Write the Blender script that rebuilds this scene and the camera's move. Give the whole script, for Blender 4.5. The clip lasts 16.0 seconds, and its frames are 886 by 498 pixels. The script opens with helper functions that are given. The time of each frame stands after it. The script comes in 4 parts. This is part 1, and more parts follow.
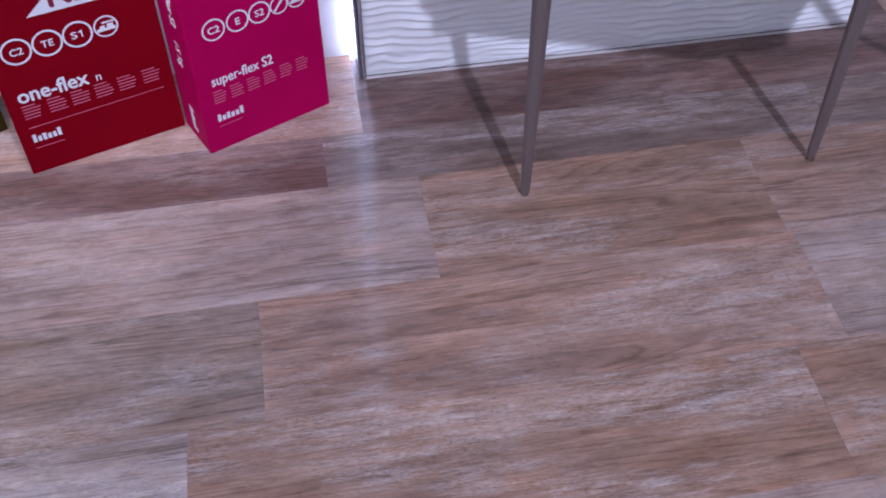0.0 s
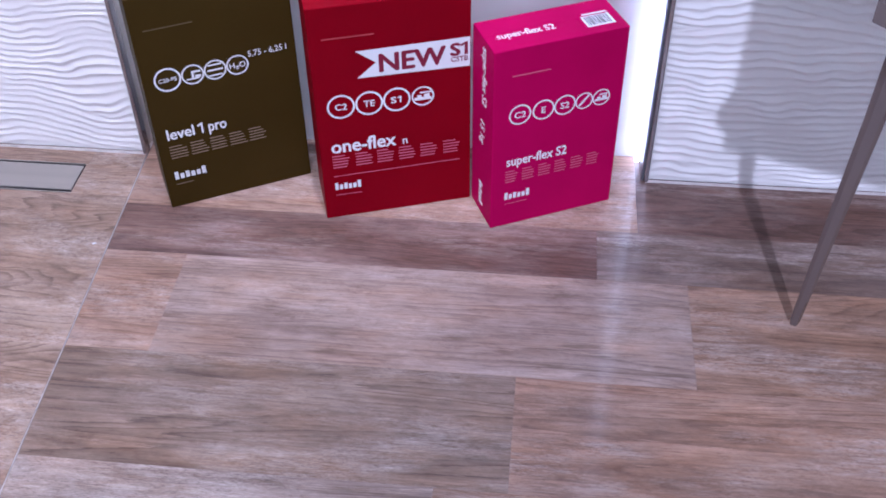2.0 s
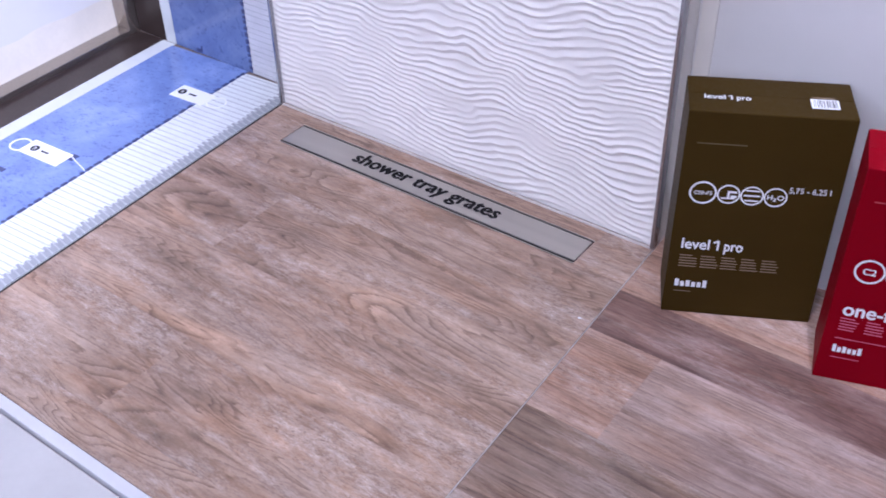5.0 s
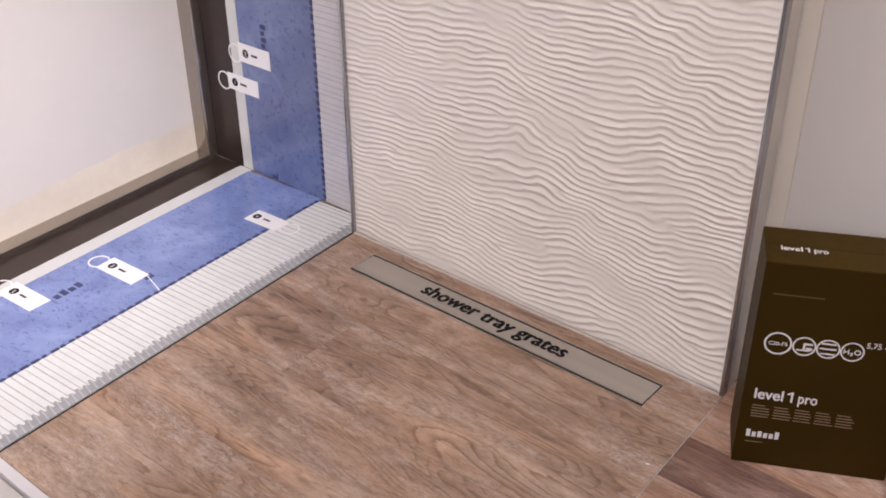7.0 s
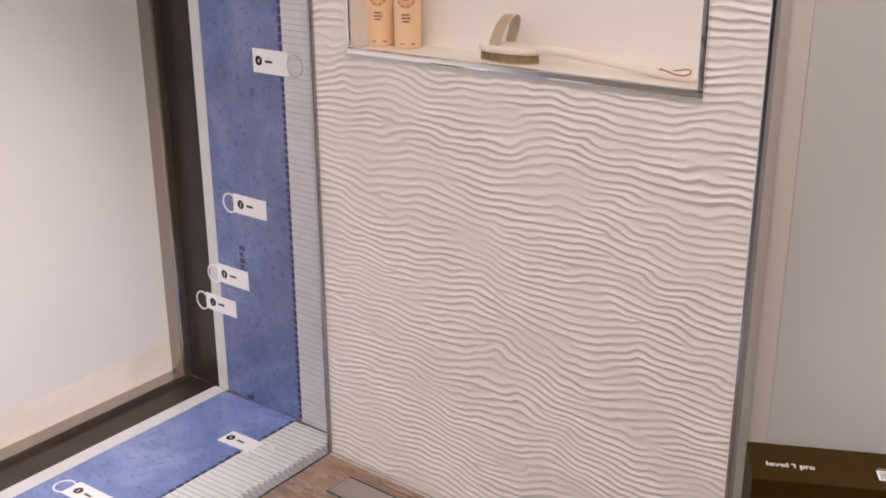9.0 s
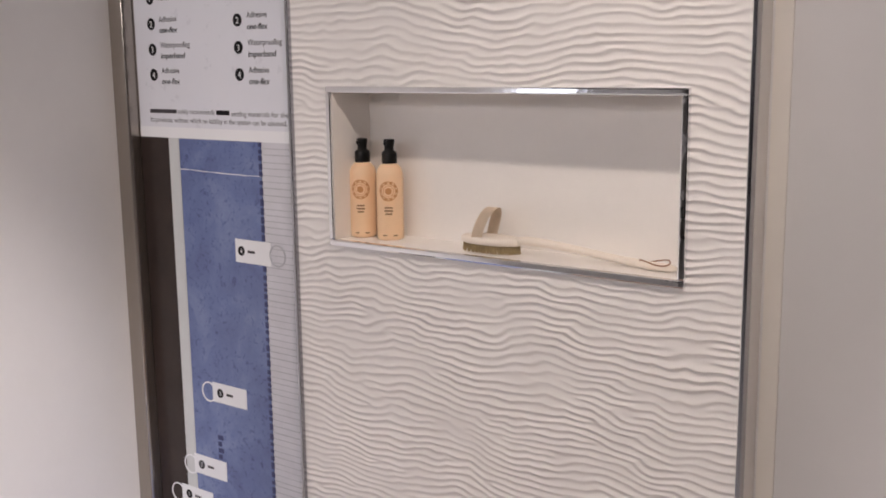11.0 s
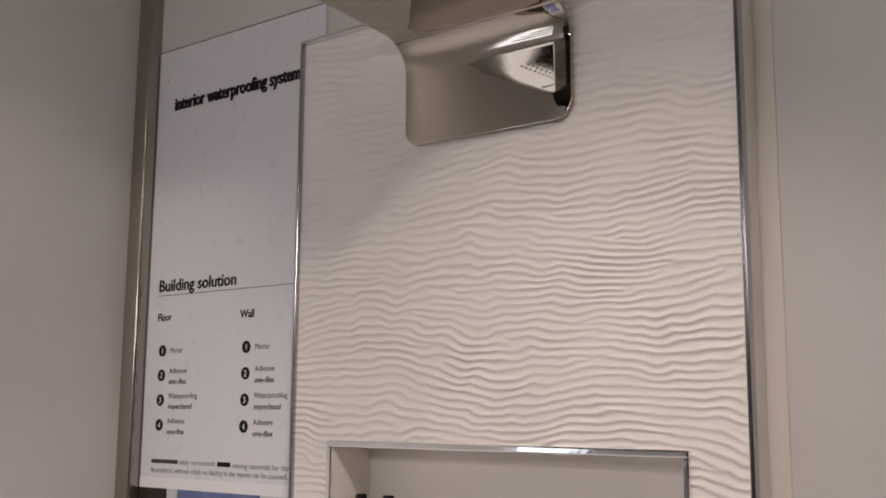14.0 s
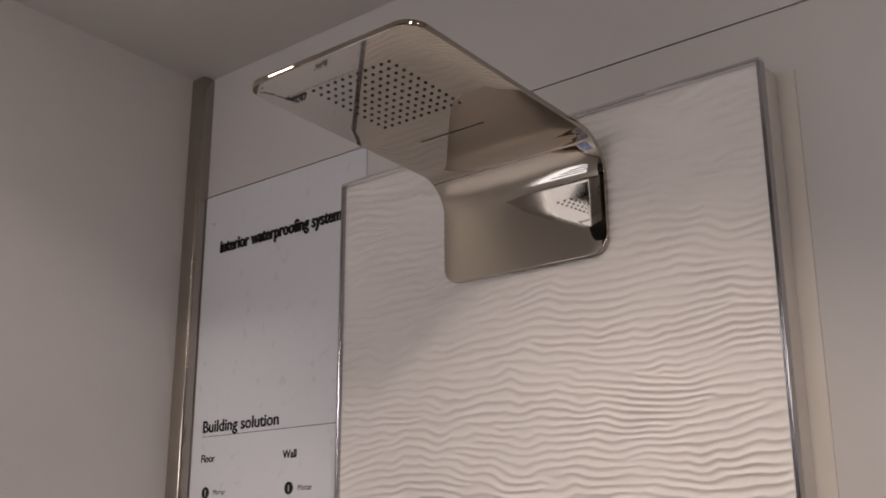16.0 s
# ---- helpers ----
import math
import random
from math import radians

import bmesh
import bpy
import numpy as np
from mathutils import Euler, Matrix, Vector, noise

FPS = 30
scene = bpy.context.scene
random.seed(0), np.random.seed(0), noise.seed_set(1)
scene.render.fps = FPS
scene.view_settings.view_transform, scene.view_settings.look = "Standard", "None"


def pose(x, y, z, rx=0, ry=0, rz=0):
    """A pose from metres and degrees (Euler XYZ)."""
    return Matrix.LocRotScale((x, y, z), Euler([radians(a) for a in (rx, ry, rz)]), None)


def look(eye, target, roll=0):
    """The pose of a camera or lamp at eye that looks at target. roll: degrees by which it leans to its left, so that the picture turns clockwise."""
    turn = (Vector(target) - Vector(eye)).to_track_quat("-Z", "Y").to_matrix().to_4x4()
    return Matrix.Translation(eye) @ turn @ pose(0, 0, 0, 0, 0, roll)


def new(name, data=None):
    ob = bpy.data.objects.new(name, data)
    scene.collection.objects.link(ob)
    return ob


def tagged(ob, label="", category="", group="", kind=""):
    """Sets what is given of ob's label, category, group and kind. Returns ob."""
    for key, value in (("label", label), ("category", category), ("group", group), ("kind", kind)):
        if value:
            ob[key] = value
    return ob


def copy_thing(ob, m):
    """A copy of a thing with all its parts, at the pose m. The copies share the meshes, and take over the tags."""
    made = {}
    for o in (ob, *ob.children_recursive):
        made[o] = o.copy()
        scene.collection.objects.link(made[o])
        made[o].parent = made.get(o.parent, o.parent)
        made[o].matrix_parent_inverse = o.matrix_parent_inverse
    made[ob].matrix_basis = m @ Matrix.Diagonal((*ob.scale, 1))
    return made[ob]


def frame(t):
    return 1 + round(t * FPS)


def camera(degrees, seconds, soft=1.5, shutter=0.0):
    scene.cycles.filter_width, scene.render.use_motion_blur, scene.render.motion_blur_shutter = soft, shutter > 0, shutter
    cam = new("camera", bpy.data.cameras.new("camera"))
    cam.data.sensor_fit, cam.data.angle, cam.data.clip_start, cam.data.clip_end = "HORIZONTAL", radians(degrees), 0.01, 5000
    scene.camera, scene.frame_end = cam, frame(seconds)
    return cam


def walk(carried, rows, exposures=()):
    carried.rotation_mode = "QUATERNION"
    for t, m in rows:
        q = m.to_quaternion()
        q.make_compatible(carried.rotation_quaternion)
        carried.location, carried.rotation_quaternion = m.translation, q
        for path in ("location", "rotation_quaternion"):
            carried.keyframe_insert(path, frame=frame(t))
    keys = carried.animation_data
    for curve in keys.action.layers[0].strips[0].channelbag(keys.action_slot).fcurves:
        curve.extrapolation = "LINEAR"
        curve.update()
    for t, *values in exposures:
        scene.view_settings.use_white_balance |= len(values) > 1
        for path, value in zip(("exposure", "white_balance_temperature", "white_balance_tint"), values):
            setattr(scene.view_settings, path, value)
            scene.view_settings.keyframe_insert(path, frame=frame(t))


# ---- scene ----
cam = camera(45.6, 16.0, 1.8, 0.1)
PATH = [
    (0, (1.862, -1.529, 1.215), (2.069, -0.203, -0.268), -0.7),
    (0.5, (1.811, -1.536, 1.23), (1.926, -0.187, -0.243), 0.3),
    (1, (1.782, -1.551, 1.237), (1.765, -0.163, -0.202), -0.8),
    (1.5, (1.764, -1.555, 1.251), (1.662, -0.132, -0.151), -1.0),
    (2, (1.754, -1.557, 1.252), (1.588, -0.103, -0.112), -0.9),
    (2.5, (1.739, -1.557, 1.26), (1.484, -0.095, -0.081), -1.0),
    (3, (1.708, -1.566, 1.271), (1.366, -0.085, -0.029), -0.5),
    (3.5, (1.694, -1.57, 1.277), (1.288, -0.077, 0.01), -0.3),
    (4, (1.683, -1.549, 1.295), (1.102, -0.104, 0.041), -1.8),
    (4.5, (1.663, -1.55, 1.304), (0.876, -0.205, 0.05), -1.3),
    (5, (1.664, -1.559, 1.293), (0.709, -0.305, 0.062), -1.4),
    (5.2, (1.654, -1.567, 1.286), (0.643, -0.349, 0.063), -1.7),
    (7.3, (1.627, -1.587, 1.322), (0.495, -0.262, 0.341), -0.4),
    (7.5, (1.64, -1.581, 1.306), (0.486, -0.245, 0.366), -0.6),
    (8, (1.636, -1.569, 1.303), (0.469, -0.194, 0.438), -0.8),
    (8.5, (1.624, -1.586, 1.314), (0.456, -0.155, 0.547), -0.7),
    (8.7, (1.625, -1.581, 1.304), (0.45, -0.131, 0.586), -0.5),
    (10.8, (1.606, -1.594, 1.349), (0.421, -0.034, 0.947), -0.6),
    (11, (1.6, -1.606, 1.348), (0.418, -0.031, 0.999), -0.7),
    (11.5, (1.61, -1.597, 1.334), (0.409, -0.017, 1.092), -0.4),
    (12, (1.615, -1.604, 1.374), (0.4, -0.022, 1.225), -1.0),
    (12.5, (1.622, -1.616, 1.357), (0.39, -0.041, 1.366), 0.0),
    (13, (1.622, -1.616, 1.365), (0.415, -0.028, 1.516), -0.4),
    (13.5, (1.618, -1.619, 1.357), (0.414, -0.039, 1.59), -0.0),
    (14, (1.62, -1.61, 1.359), (0.423, -0.038, 1.667), 0.4),
    (14.5, (1.626, -1.615, 1.352), (0.429, -0.058, 1.728), 0.8),
    (15, (1.623, -1.601, 1.343), (0.418, -0.071, 1.798), 1.3),
    (15.5, (1.628, -1.608, 1.335), (0.44, -0.088, 1.861), 1.2),
    (16, (1.637, -1.616, 1.365), (0.407, -0.138, 1.918), -0.2),
]
EXPOSURES = [(0.0, -0.08, 4900, 28), (0.6, -0.08, 4900, 28), (1.5, 0.1, 4900, 27), (2.0, 0.18, 4900, 27), (3.5, 0.24, 4900, 26), (4.5, 0.24, 5000, 26), (5.2, -0.08, 5100, 27), (7.3, -0.38, 6650, 23), (8.7, -0.48, 6750, 23), (11.0, -0.66, 6500, 20), (12.5, -0.68, 6650, 20), (14.0, -0.83, 6800, 20), (16.0, -0.86, 6800, 20)]
walk(cam, [(t, look(eye, target, roll)) for t, eye, target, roll in PATH], EXPOSURES)

# ---- world and lights ----
world = bpy.data.worlds.new("world")
scene.world = world
world.use_nodes = True
world.node_tree.nodes["Background"].inputs[0].default_value = (0.8, 0.85, 1.0, 1)
world.node_tree.nodes["Background"].inputs[1].default_value = 0.03


def spot(name, eye, target, watts, size, blend, radius, color):
    data = bpy.data.lights.new(name, "SPOT")
    data.energy, data.spot_size, data.spot_blend, data.shadow_soft_size, data.color = watts, radians(size), blend, radius, color
    ob = new(name, data)
    ob.matrix_world = look(eye, target)
    return ob


def area(name, eye, target, watts, sx, sy, color):
    data = bpy.data.lights.new(name, "AREA")
    data.energy, data.shape, data.size, data.size_y, data.color = watts, "RECTANGLE", sx, sy, color
    ob = new(name, data)
    ob.matrix_world = look(eye, target)
    return ob


WARM, NEUTRAL = (1.0, 0.93, 0.84), (1.0, 0.97, 0.93)
SOFFIT = 2.65    # the underside of the lowered ceiling over the displays
DOWNLIGHTS = ((1.33, -1.15), (-0.31, -1.1), (1.62, -0.62))
spot("spot_shower", (1.33, -1.15, SOFFIT - 0.012), (0.3, -0.05, 0.3), 205, 72, 1.0, 0.055, (1.0, 0.9, 0.77))
spot("spot_corner", (-0.31, -1.1, SOFFIT - 0.012), (-0.36, -0.95, 0.0), 28, 70, 0.8, 0.035, WARM)
spot("spot_cartons", (1.62, -0.62, SOFFIT - 0.012), (1.46, -0.02, 0.4), 165, 26, 1.0, 0.035, NEUTRAL)
spot("spot_boxes", (2.15, -3.4, 3.35), (2.7, -0.75, 0.0), 480, 42, 1.0, 0.03, NEUTRAL)
# Unseen spots, added to brighten the partition, the left wall and the floor.
spot("spot_partition", (2.3, -2.7, 3.35), (-0.62, -0.7, 0.3), 1030, 24, 1.0, 0.07, NEUTRAL)
spot("spot_left", (0.4, -2.9, 3.35), (-0.6, -0.05, 1.3), 200, 26, 1.0, 0.06, WARM)
spot("spot_floor", (1.5, -2.2, 3.4), (0.5, -1.05, 0.0), 150, 47, 1.0, 0.06, NEUTRAL)
# Unseen fill lights standing in for the showroom's general light, kept low.
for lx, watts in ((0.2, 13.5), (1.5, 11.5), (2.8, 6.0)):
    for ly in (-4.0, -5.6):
        area("unseen_fill_strip", (lx, ly, 2.3), (lx, 0.0, 1.3), watts, 1.1, 0.12, NEUTRAL)

# ---- materials ----


class Nodes:
    """A small builder for one node material."""

    def __init__(self, name):
        self.mat = bpy.data.materials.new(name)
        self.mat.use_nodes = True
        self.tree = self.mat.node_tree
        self.bsdf = self.tree.nodes["Principled BSDF"]

    def add(self, kind, **values):
        node = self.tree.nodes.new(kind)
        for key, value in values.items():
            if key == "op":
                node.operation = value
            elif key == "blend":
                node.data_type, node.blend_type = "RGBA", value
            else:
                node.inputs[key.replace("_", " ")].default_value = value
        return node

    def join(self, a, out, b, into):
        self.tree.links.new(a.outputs[out], b.inputs[into])
        return b

    def coords(self, scale, random_shift=False):
        tex = self.add("ShaderNodeTexCoord")
        at = (tex, "Object")
        if random_shift:
            info = self.add("ShaderNodeObjectInfo")
            mul = self.add("ShaderNodeMath", op="MULTIPLY")
            mul.inputs[1].default_value = 17.0
            self.join(info, "Random", mul, 0)
            shift = self.add("ShaderNodeVectorMath", op="ADD")
            self.join(tex, "Object", shift, 0)
            self.join(mul, 0, shift, 1)
            at = (shift, "Vector")
        mapping = self.add("ShaderNodeMapping", Scale=scale)
        self.join(at[0], at[1], mapping, "Vector")
        return mapping

    def noise(self, mapping, scale, detail=4.0, rough=0.55, distort=0.0):
        n = self.add("ShaderNodeTexNoise", Scale=scale, Detail=detail, Roughness=rough, Distortion=distort)
        self.join(mapping, "Vector", n, "Vector")
        return n

    def ramp(self, node, out, stops):
        r = self.add("ShaderNodeValToRGB")
        while len(r.color_ramp.elements) < len(stops):
            r.color_ramp.elements.new(0.5)
        for el, (pos, col) in zip(r.color_ramp.elements, stops):
            el.position = pos
            el.color = (*col, 1) if len(col) == 3 else col
        self.join(node, out, r, "Fac")
        return r

    def mix(self, a, a_out, b, b_out, fac, blend="MIX"):
        m = self.tree.nodes.new("ShaderNodeMix")
        m.data_type, m.blend_type = "RGBA", blend
        if isinstance(fac, float):
            m.inputs["Factor"].default_value = fac
        else:
            self.tree.links.new(fac, m.inputs["Factor"])
        self.tree.links.new(a.outputs[a_out], m.inputs[6])
        self.tree.links.new(b.outputs[b_out], m.inputs[7])
        return m

    def bump(self, node, out, strength, distance):
        b = self.add("ShaderNodeBump", Strength=strength, Distance=distance)
        self.join(node, out, b, "Height")
        self.tree.links.new(b.outputs["Normal"], self.bsdf.inputs["Normal"])


def surface(name, color, rough, metal=0.0, vary=0.06, scale=3.0, bump=0.0, bump_scale=200.0, coat=0.0, stretch=(1, 1, 1), shine=0.5):
    """Paint, print, plastic or metal with cloudy variation of colour and gloss, and a fine relief."""
    n = Nodes(name)
    m = n.coords(stretch)
    big, small = n.noise(m, scale, 3), n.noise(m, scale * 14, 5, 0.65)
    lo = tuple(c * (1 - vary) for c in color)
    hi = tuple(min(1, c * (1 + vary)) for c in color)
    a = n.ramp(big, "Fac", [(0.3, lo), (0.7, hi)])
    b = n.ramp(small, "Fac", [(0.35, (1 - vary * 0.6,) * 3), (0.65, (1, 1, 1))])
    mixed = n.mix(a, "Color", b, "Color", 1.0, "MULTIPLY")
    n.tree.links.new(mixed.outputs[2], n.bsdf.inputs["Base Color"])
    g = n.ramp(small, "Fac", [(0.3, (rough * 0.85,) * 3), (0.7, (min(1, rough * 1.2),) * 3)])
    n.join(g, "Color", n.bsdf, "Roughness")
    n.bsdf.inputs["Metallic"].default_value = metal
    n.bsdf.inputs["Specular IOR Level"].default_value = shine
    n.bsdf.inputs["Coat Weight"].default_value = coat
    n.bsdf.inputs["Coat Roughness"].default_value = 0.06
    if bump:
        n.bump(n.noise(m, bump_scale, 3), "Fac", bump, 0.001)
    return n.mat


def wood_tile(name, dark, mid, light, grain=1.0, curl=1.0, short=1.0):
    """Porcelain printed as weathered oak along x: tan heartwood with broad cathedral figure, pale limed and pitted sapwood."""
    n = Nodes(name)
    patch = n.noise(n.coords((1.1, 6.5, 1.0), True), 2.0, 6, 0.6, 0.5)
    blotch = n.noise(n.coords((5.0, 15.0, 1.0), True), 2.4, 12, 0.78, 0.3)
    worn = n.noise(n.coords((13.0 * short, 40.0, 1.0), True), 2.4, 12, 0.85, 0.2)
    hue = n.noise(n.coords((2.2, 8.0, 1.0), True), 2.0, 6, 0.65, 0.2)
    fibre = n.noise(n.coords((16.0 * short, 130.0, 1.0), True), 2.0, 8, 0.8, 0.0)
    pore = n.noise(n.coords((75.0, 260.0, 1.0), True), 1.6, 4, 0.8, 0.0)
    streak = n.noise(n.coords((1.5 * short, 26.0, 1.0), True), 1.9, 8, 0.7, 0.4)
    knot = n.noise(n.coords((1.25 * short, 6.5, 1.0), True), 1.4, 2.0, 0.4, 0.6)
    where = n.noise(n.coords((1.5, 6.5, 1.0), True), 1.7, 5, 0.58, 0.4)
    many = n.add("ShaderNodeMath", op="MULTIPLY")
    many.inputs[1].default_value = 22.0
    n.join(knot, "Fac", many, 0)
    ragged = n.add("ShaderNodeMath", op="MULTIPLY")
    ragged.inputs[1].default_value = 0.9
    n.join(fibre, "Fac", ragged, 0)
    both = n.add("ShaderNodeMath", op="ADD")
    n.join(many, 0, both, 0)
    n.join(ragged, 0, both, 1)
    contour = n.add("ShaderNodeMath", op="FRACT")
    n.join(both, 0, contour, 0)
    base = n.ramp(patch, "Fac", [(0.34, dark), (0.5, mid), (0.66, light)])
    cloud = n.ramp(blotch, "Fac", [(0.33, (0.58, 0.53, 0.49)), (0.45, (0.89, 0.87, 0.86)), (0.55, (1.06, 1.06, 1.06)), (0.67, (1.32, 1.33, 1.36))])
    a = n.mix(base, "Color", cloud, "Color", 0.9, "MULTIPLY")
    tint = n.ramp(hue, "Fac", [(0.34, (1.08, 0.98, 0.88)), (0.5, (1, 1, 1)), (0.66, (0.94, 0.98, 1.04))])
    b = n.mix(a, 2, tint, "Color", 0.9, "MULTIPLY")
    ring_tone = n.ramp(contour, 0, [(0.0, (1.06, 1.06, 1.06)), (0.5, (0.97, 0.96, 0.95)), (0.74, (0.8, 0.76, 0.73)), (0.89, (0.46, 0.42, 0.39)), (0.95, (0.78, 0.75, 0.73)), (1.0, (1.06, 1.06, 1.06))])
    mask = n.ramp(where, "Fac", [(0.46, (0.06 * curl,) * 3), (0.56, (0.78 * curl,) * 3)])
    c = n.mix(b, 2, ring_tone, "Color", mask.outputs["Color"], "MULTIPLY")
    lines = n.ramp(fibre, "Fac", [(0.36, (0.6, 0.57, 0.55)), (0.47, (0.94, 0.94, 0.94)), (0.55, (1.06, 1.06, 1.07)), (0.65, (1.3, 1.3, 1.33))])
    d = n.mix(c, 2, lines, "Color", min(0.55 + 0.45 * (1 - short), 1.0), "MULTIPLY")
    chalk = n.add("ShaderNodeRGB")
    chalk.outputs[0].default_value = (0.66, 0.57, 0.52, 1)
    lime = n.ramp(worn, "Fac", [(0.44, (0, 0, 0)), (0.54, (0.4, 0.4, 0.4)), (0.66, (0.95, 0.95, 0.95))])
    limed = n.ramp(where, "Fac", [(0.4, (0.85 * grain,) * 3), (0.54, (0.1 * grain,) * 3)])
    share = n.mix(lime, "Color", limed, "Color", 1.0, "MULTIPLY")
    e = n.mix(d, 2, chalk, 0, share.outputs[2])
    spots = n.ramp(pore, "Fac", [(0.38, (0.52, 0.48, 0.47)), (0.46, (0.97, 0.97, 0.97)), (0.56, (1.04, 1.04, 1.05)), (0.64, (1.3, 1.3, 1.33))])
    mask2 = n.ramp(where, "Fac", [(0.4, (0.85 * grain,) * 3), (0.56, (0.2 * grain,) * 3)])
    f = n.mix(e, 2, spots, "Color", mask2.outputs["Color"], "MULTIPLY")
    veins = n.ramp(streak, "Fac", [(0.33, (0.52, 0.48, 0.45)), (0.385, (0.8, 0.78, 0.77)), (0.43, (1, 1, 1))])
    g = n.mix(f, 2, veins, "Color", 0.85 - 0.4 * short, "MULTIPLY")
    n.tree.links.new(g.outputs[2], n.bsdf.inputs["Base Color"])
    gloss = n.ramp(fibre, "Fac", [(0.3, (0.5,) * 3), (0.7, (0.34,) * 3)])
    n.join(gloss, "Color", n.bsdf, "Roughness")
    n.bsdf.inputs["Specular IOR Level"].default_value = 0.3
    n.bsdf.inputs["Coat Weight"].default_value = 0.34
    n.bsdf.inputs["Coat Roughness"].default_value = 0.12
    n.bump(fibre, "Fac", 0.2, 0.0005)
    return n.mat


def membrane(name, tone=1.0):
    """Blue fleece membrane print: mottled blue with diagonal darker flecks, behind a glossy film."""
    n = Nodes(name)
    m = n.coords((1, 1, 1))
    cloud = n.noise(m, 9, 5, 0.6, 0.6)
    tilt = n.coords((30, 60, 30))
    tilt.inputs["Rotation"].default_value = (0.0, 0.5, 0.5)
    fleck = n.noise(tilt, 2.0, 4, 0.7, 0.8)
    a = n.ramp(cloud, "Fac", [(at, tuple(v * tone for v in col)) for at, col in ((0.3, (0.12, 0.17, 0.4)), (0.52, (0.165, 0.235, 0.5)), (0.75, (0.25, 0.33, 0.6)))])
    b = n.ramp(fleck, "Fac", [(0.36, (0.42, 0.46, 0.6)), (0.44, (1, 1, 1)), (0.66, (1.08, 1.07, 1.03))])
    c = n.mix(a, "Color", b, "Color", 0.8, "MULTIPLY")
    n.tree.links.new(c.outputs[2], n.bsdf.inputs["Base Color"])
    n.bsdf.inputs["Roughness"].default_value = 0.4
    n.bsdf.inputs["Coat Weight"].default_value = 0.7
    n.bsdf.inputs["Coat Roughness"].default_value = 0.04
    return n.mat


def clear_plastic(name, color, rough):
    n = Nodes(name)
    n.bsdf.inputs["Base Color"].default_value = (*color, 1)
    n.bsdf.inputs["Roughness"].default_value = rough
    n.bsdf.inputs["Transmission Weight"].default_value = 0.15
    n.bsdf.inputs["IOR"].default_value = 1.45
    return n.mat


def glow(name, color, strength):
    n = Nodes(name)
    n.bsdf.inputs["Emission Color"].default_value = (*color, 1)
    n.bsdf.inputs["Emission Strength"].default_value = strength
    return n.mat


WALL = surface("white_lacquered_board", (0.62, 0.602, 0.595), 0.35, vary=0.025, scale=1.2, bump=0.04, bump_scale=90)
PARTITION = surface("white_painted_partition", (0.76, 0.74, 0.72), 0.5, vary=0.03, scale=1.6, bump=0.06, bump_scale=60)
# Unseen closing walls, kept dark for the reflections in the chrome.
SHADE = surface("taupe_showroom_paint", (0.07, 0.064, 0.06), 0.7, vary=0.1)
REVEAL = surface("dark_bronze_profile", (0.05, 0.038, 0.033), 0.22, 0.3, vary=0.1)
BASE_CREAM = surface("cream_base_band", (0.8, 0.745, 0.655), 0.55, vary=0.06, scale=7)
SOFFIT_PAINT = surface("white_soffit_paint", (0.62, 0.6, 0.57), 0.75, vary=0.03, scale=2)
LAMP_GLASS = glow("lit_spotlight_lens", (1.0, 0.93, 0.82), 90.0)
# Unseen ceiling, set dark grey so the chrome mirrors it darker.
CEILING = surface("grey_ceiling_paint", (0.28, 0.27, 0.265), 0.8, vary=0.05)
TILE = surface("white_satin_ceramic", (0.8, 0.775, 0.75), 0.55, shine=0.35, vary=0.02, scale=5)
NICHE = surface("white_satin_liner", (0.86, 0.825, 0.785), 0.4, vary=0.02, scale=6)
CREAM = surface("cream_strip", (0.66, 0.62, 0.57), 0.35, vary=0.02)
CHROME = surface("polished_chrome", (0.82, 0.82, 0.84), 0.05, 1.0, vary=0.02)
MIRROR_STEEL = surface("mirror_polished_steel", (0.44, 0.4, 0.355), 0.03, 1.0, vary=0.02)
NICHE_CHROME = surface("hand_polished_chrome", (0.84, 0.84, 0.86), 0.06, 1.0, vary=0.02, bump=0.7, bump_scale=14)
TRIM = surface("satin_metal_profile", (0.42, 0.42, 0.45), 0.16, 1.0, vary=0.05)
STEEL = surface("brushed_steel", (0.52, 0.48, 0.42), 0.36, 0.55, vary=0.05, scale=4, stretch=(1, 1, 0.1))
POST = surface("satin_taupe_steel", (0.39, 0.348, 0.31), 0.2, 0.9, vary=0.05, scale=4, stretch=(1, 1, 0.1))
GRATE = surface("brushed_steel_grate", (0.62, 0.59, 0.54), 0.34, 1.0, vary=0.06, scale=5, stretch=(0.15, 8, 1), bump=0.15, bump_scale=120)
PROFILE = surface("dark_grey_side_profile", (0.16, 0.165, 0.19), 0.4, 0.4, vary=0.08)
DARK = surface("dark_gap", (0.008, 0.007, 0.007), 0.7)
GROUT = surface("brown_grout", (0.22, 0.165, 0.135), 0.9, vary=0.2, scale=30)
CORE = surface("beige_panel_side", (0.8, 0.76, 0.71), 0.5, vary=0.04)
PALE_GROUT = surface("pale_grout", (0.55, 0.5, 0.475), 0.85, vary=0.15, scale=40)
STONE = surface("pale_grey_floor_tile", (0.55, 0.54, 0.53), 0.35, vary=0.06, scale=5)
WHITE_METAL = surface("white_anodised_edge", (0.72, 0.72, 0.75), 0.35, 0.3, vary=0.05)
POSTER = surface("printed_white_sheet", (0.69, 0.705, 0.755), 0.3, vary=0.015, scale=2)
BLACK_INK = surface("black_ink", (0.012, 0.011, 0.013), 0.6, shine=0.15, vary=0.1)
GREY_INK = surface("grey_ink", (0.06, 0.055, 0.06), 0.6, shine=0.2, vary=0.1)
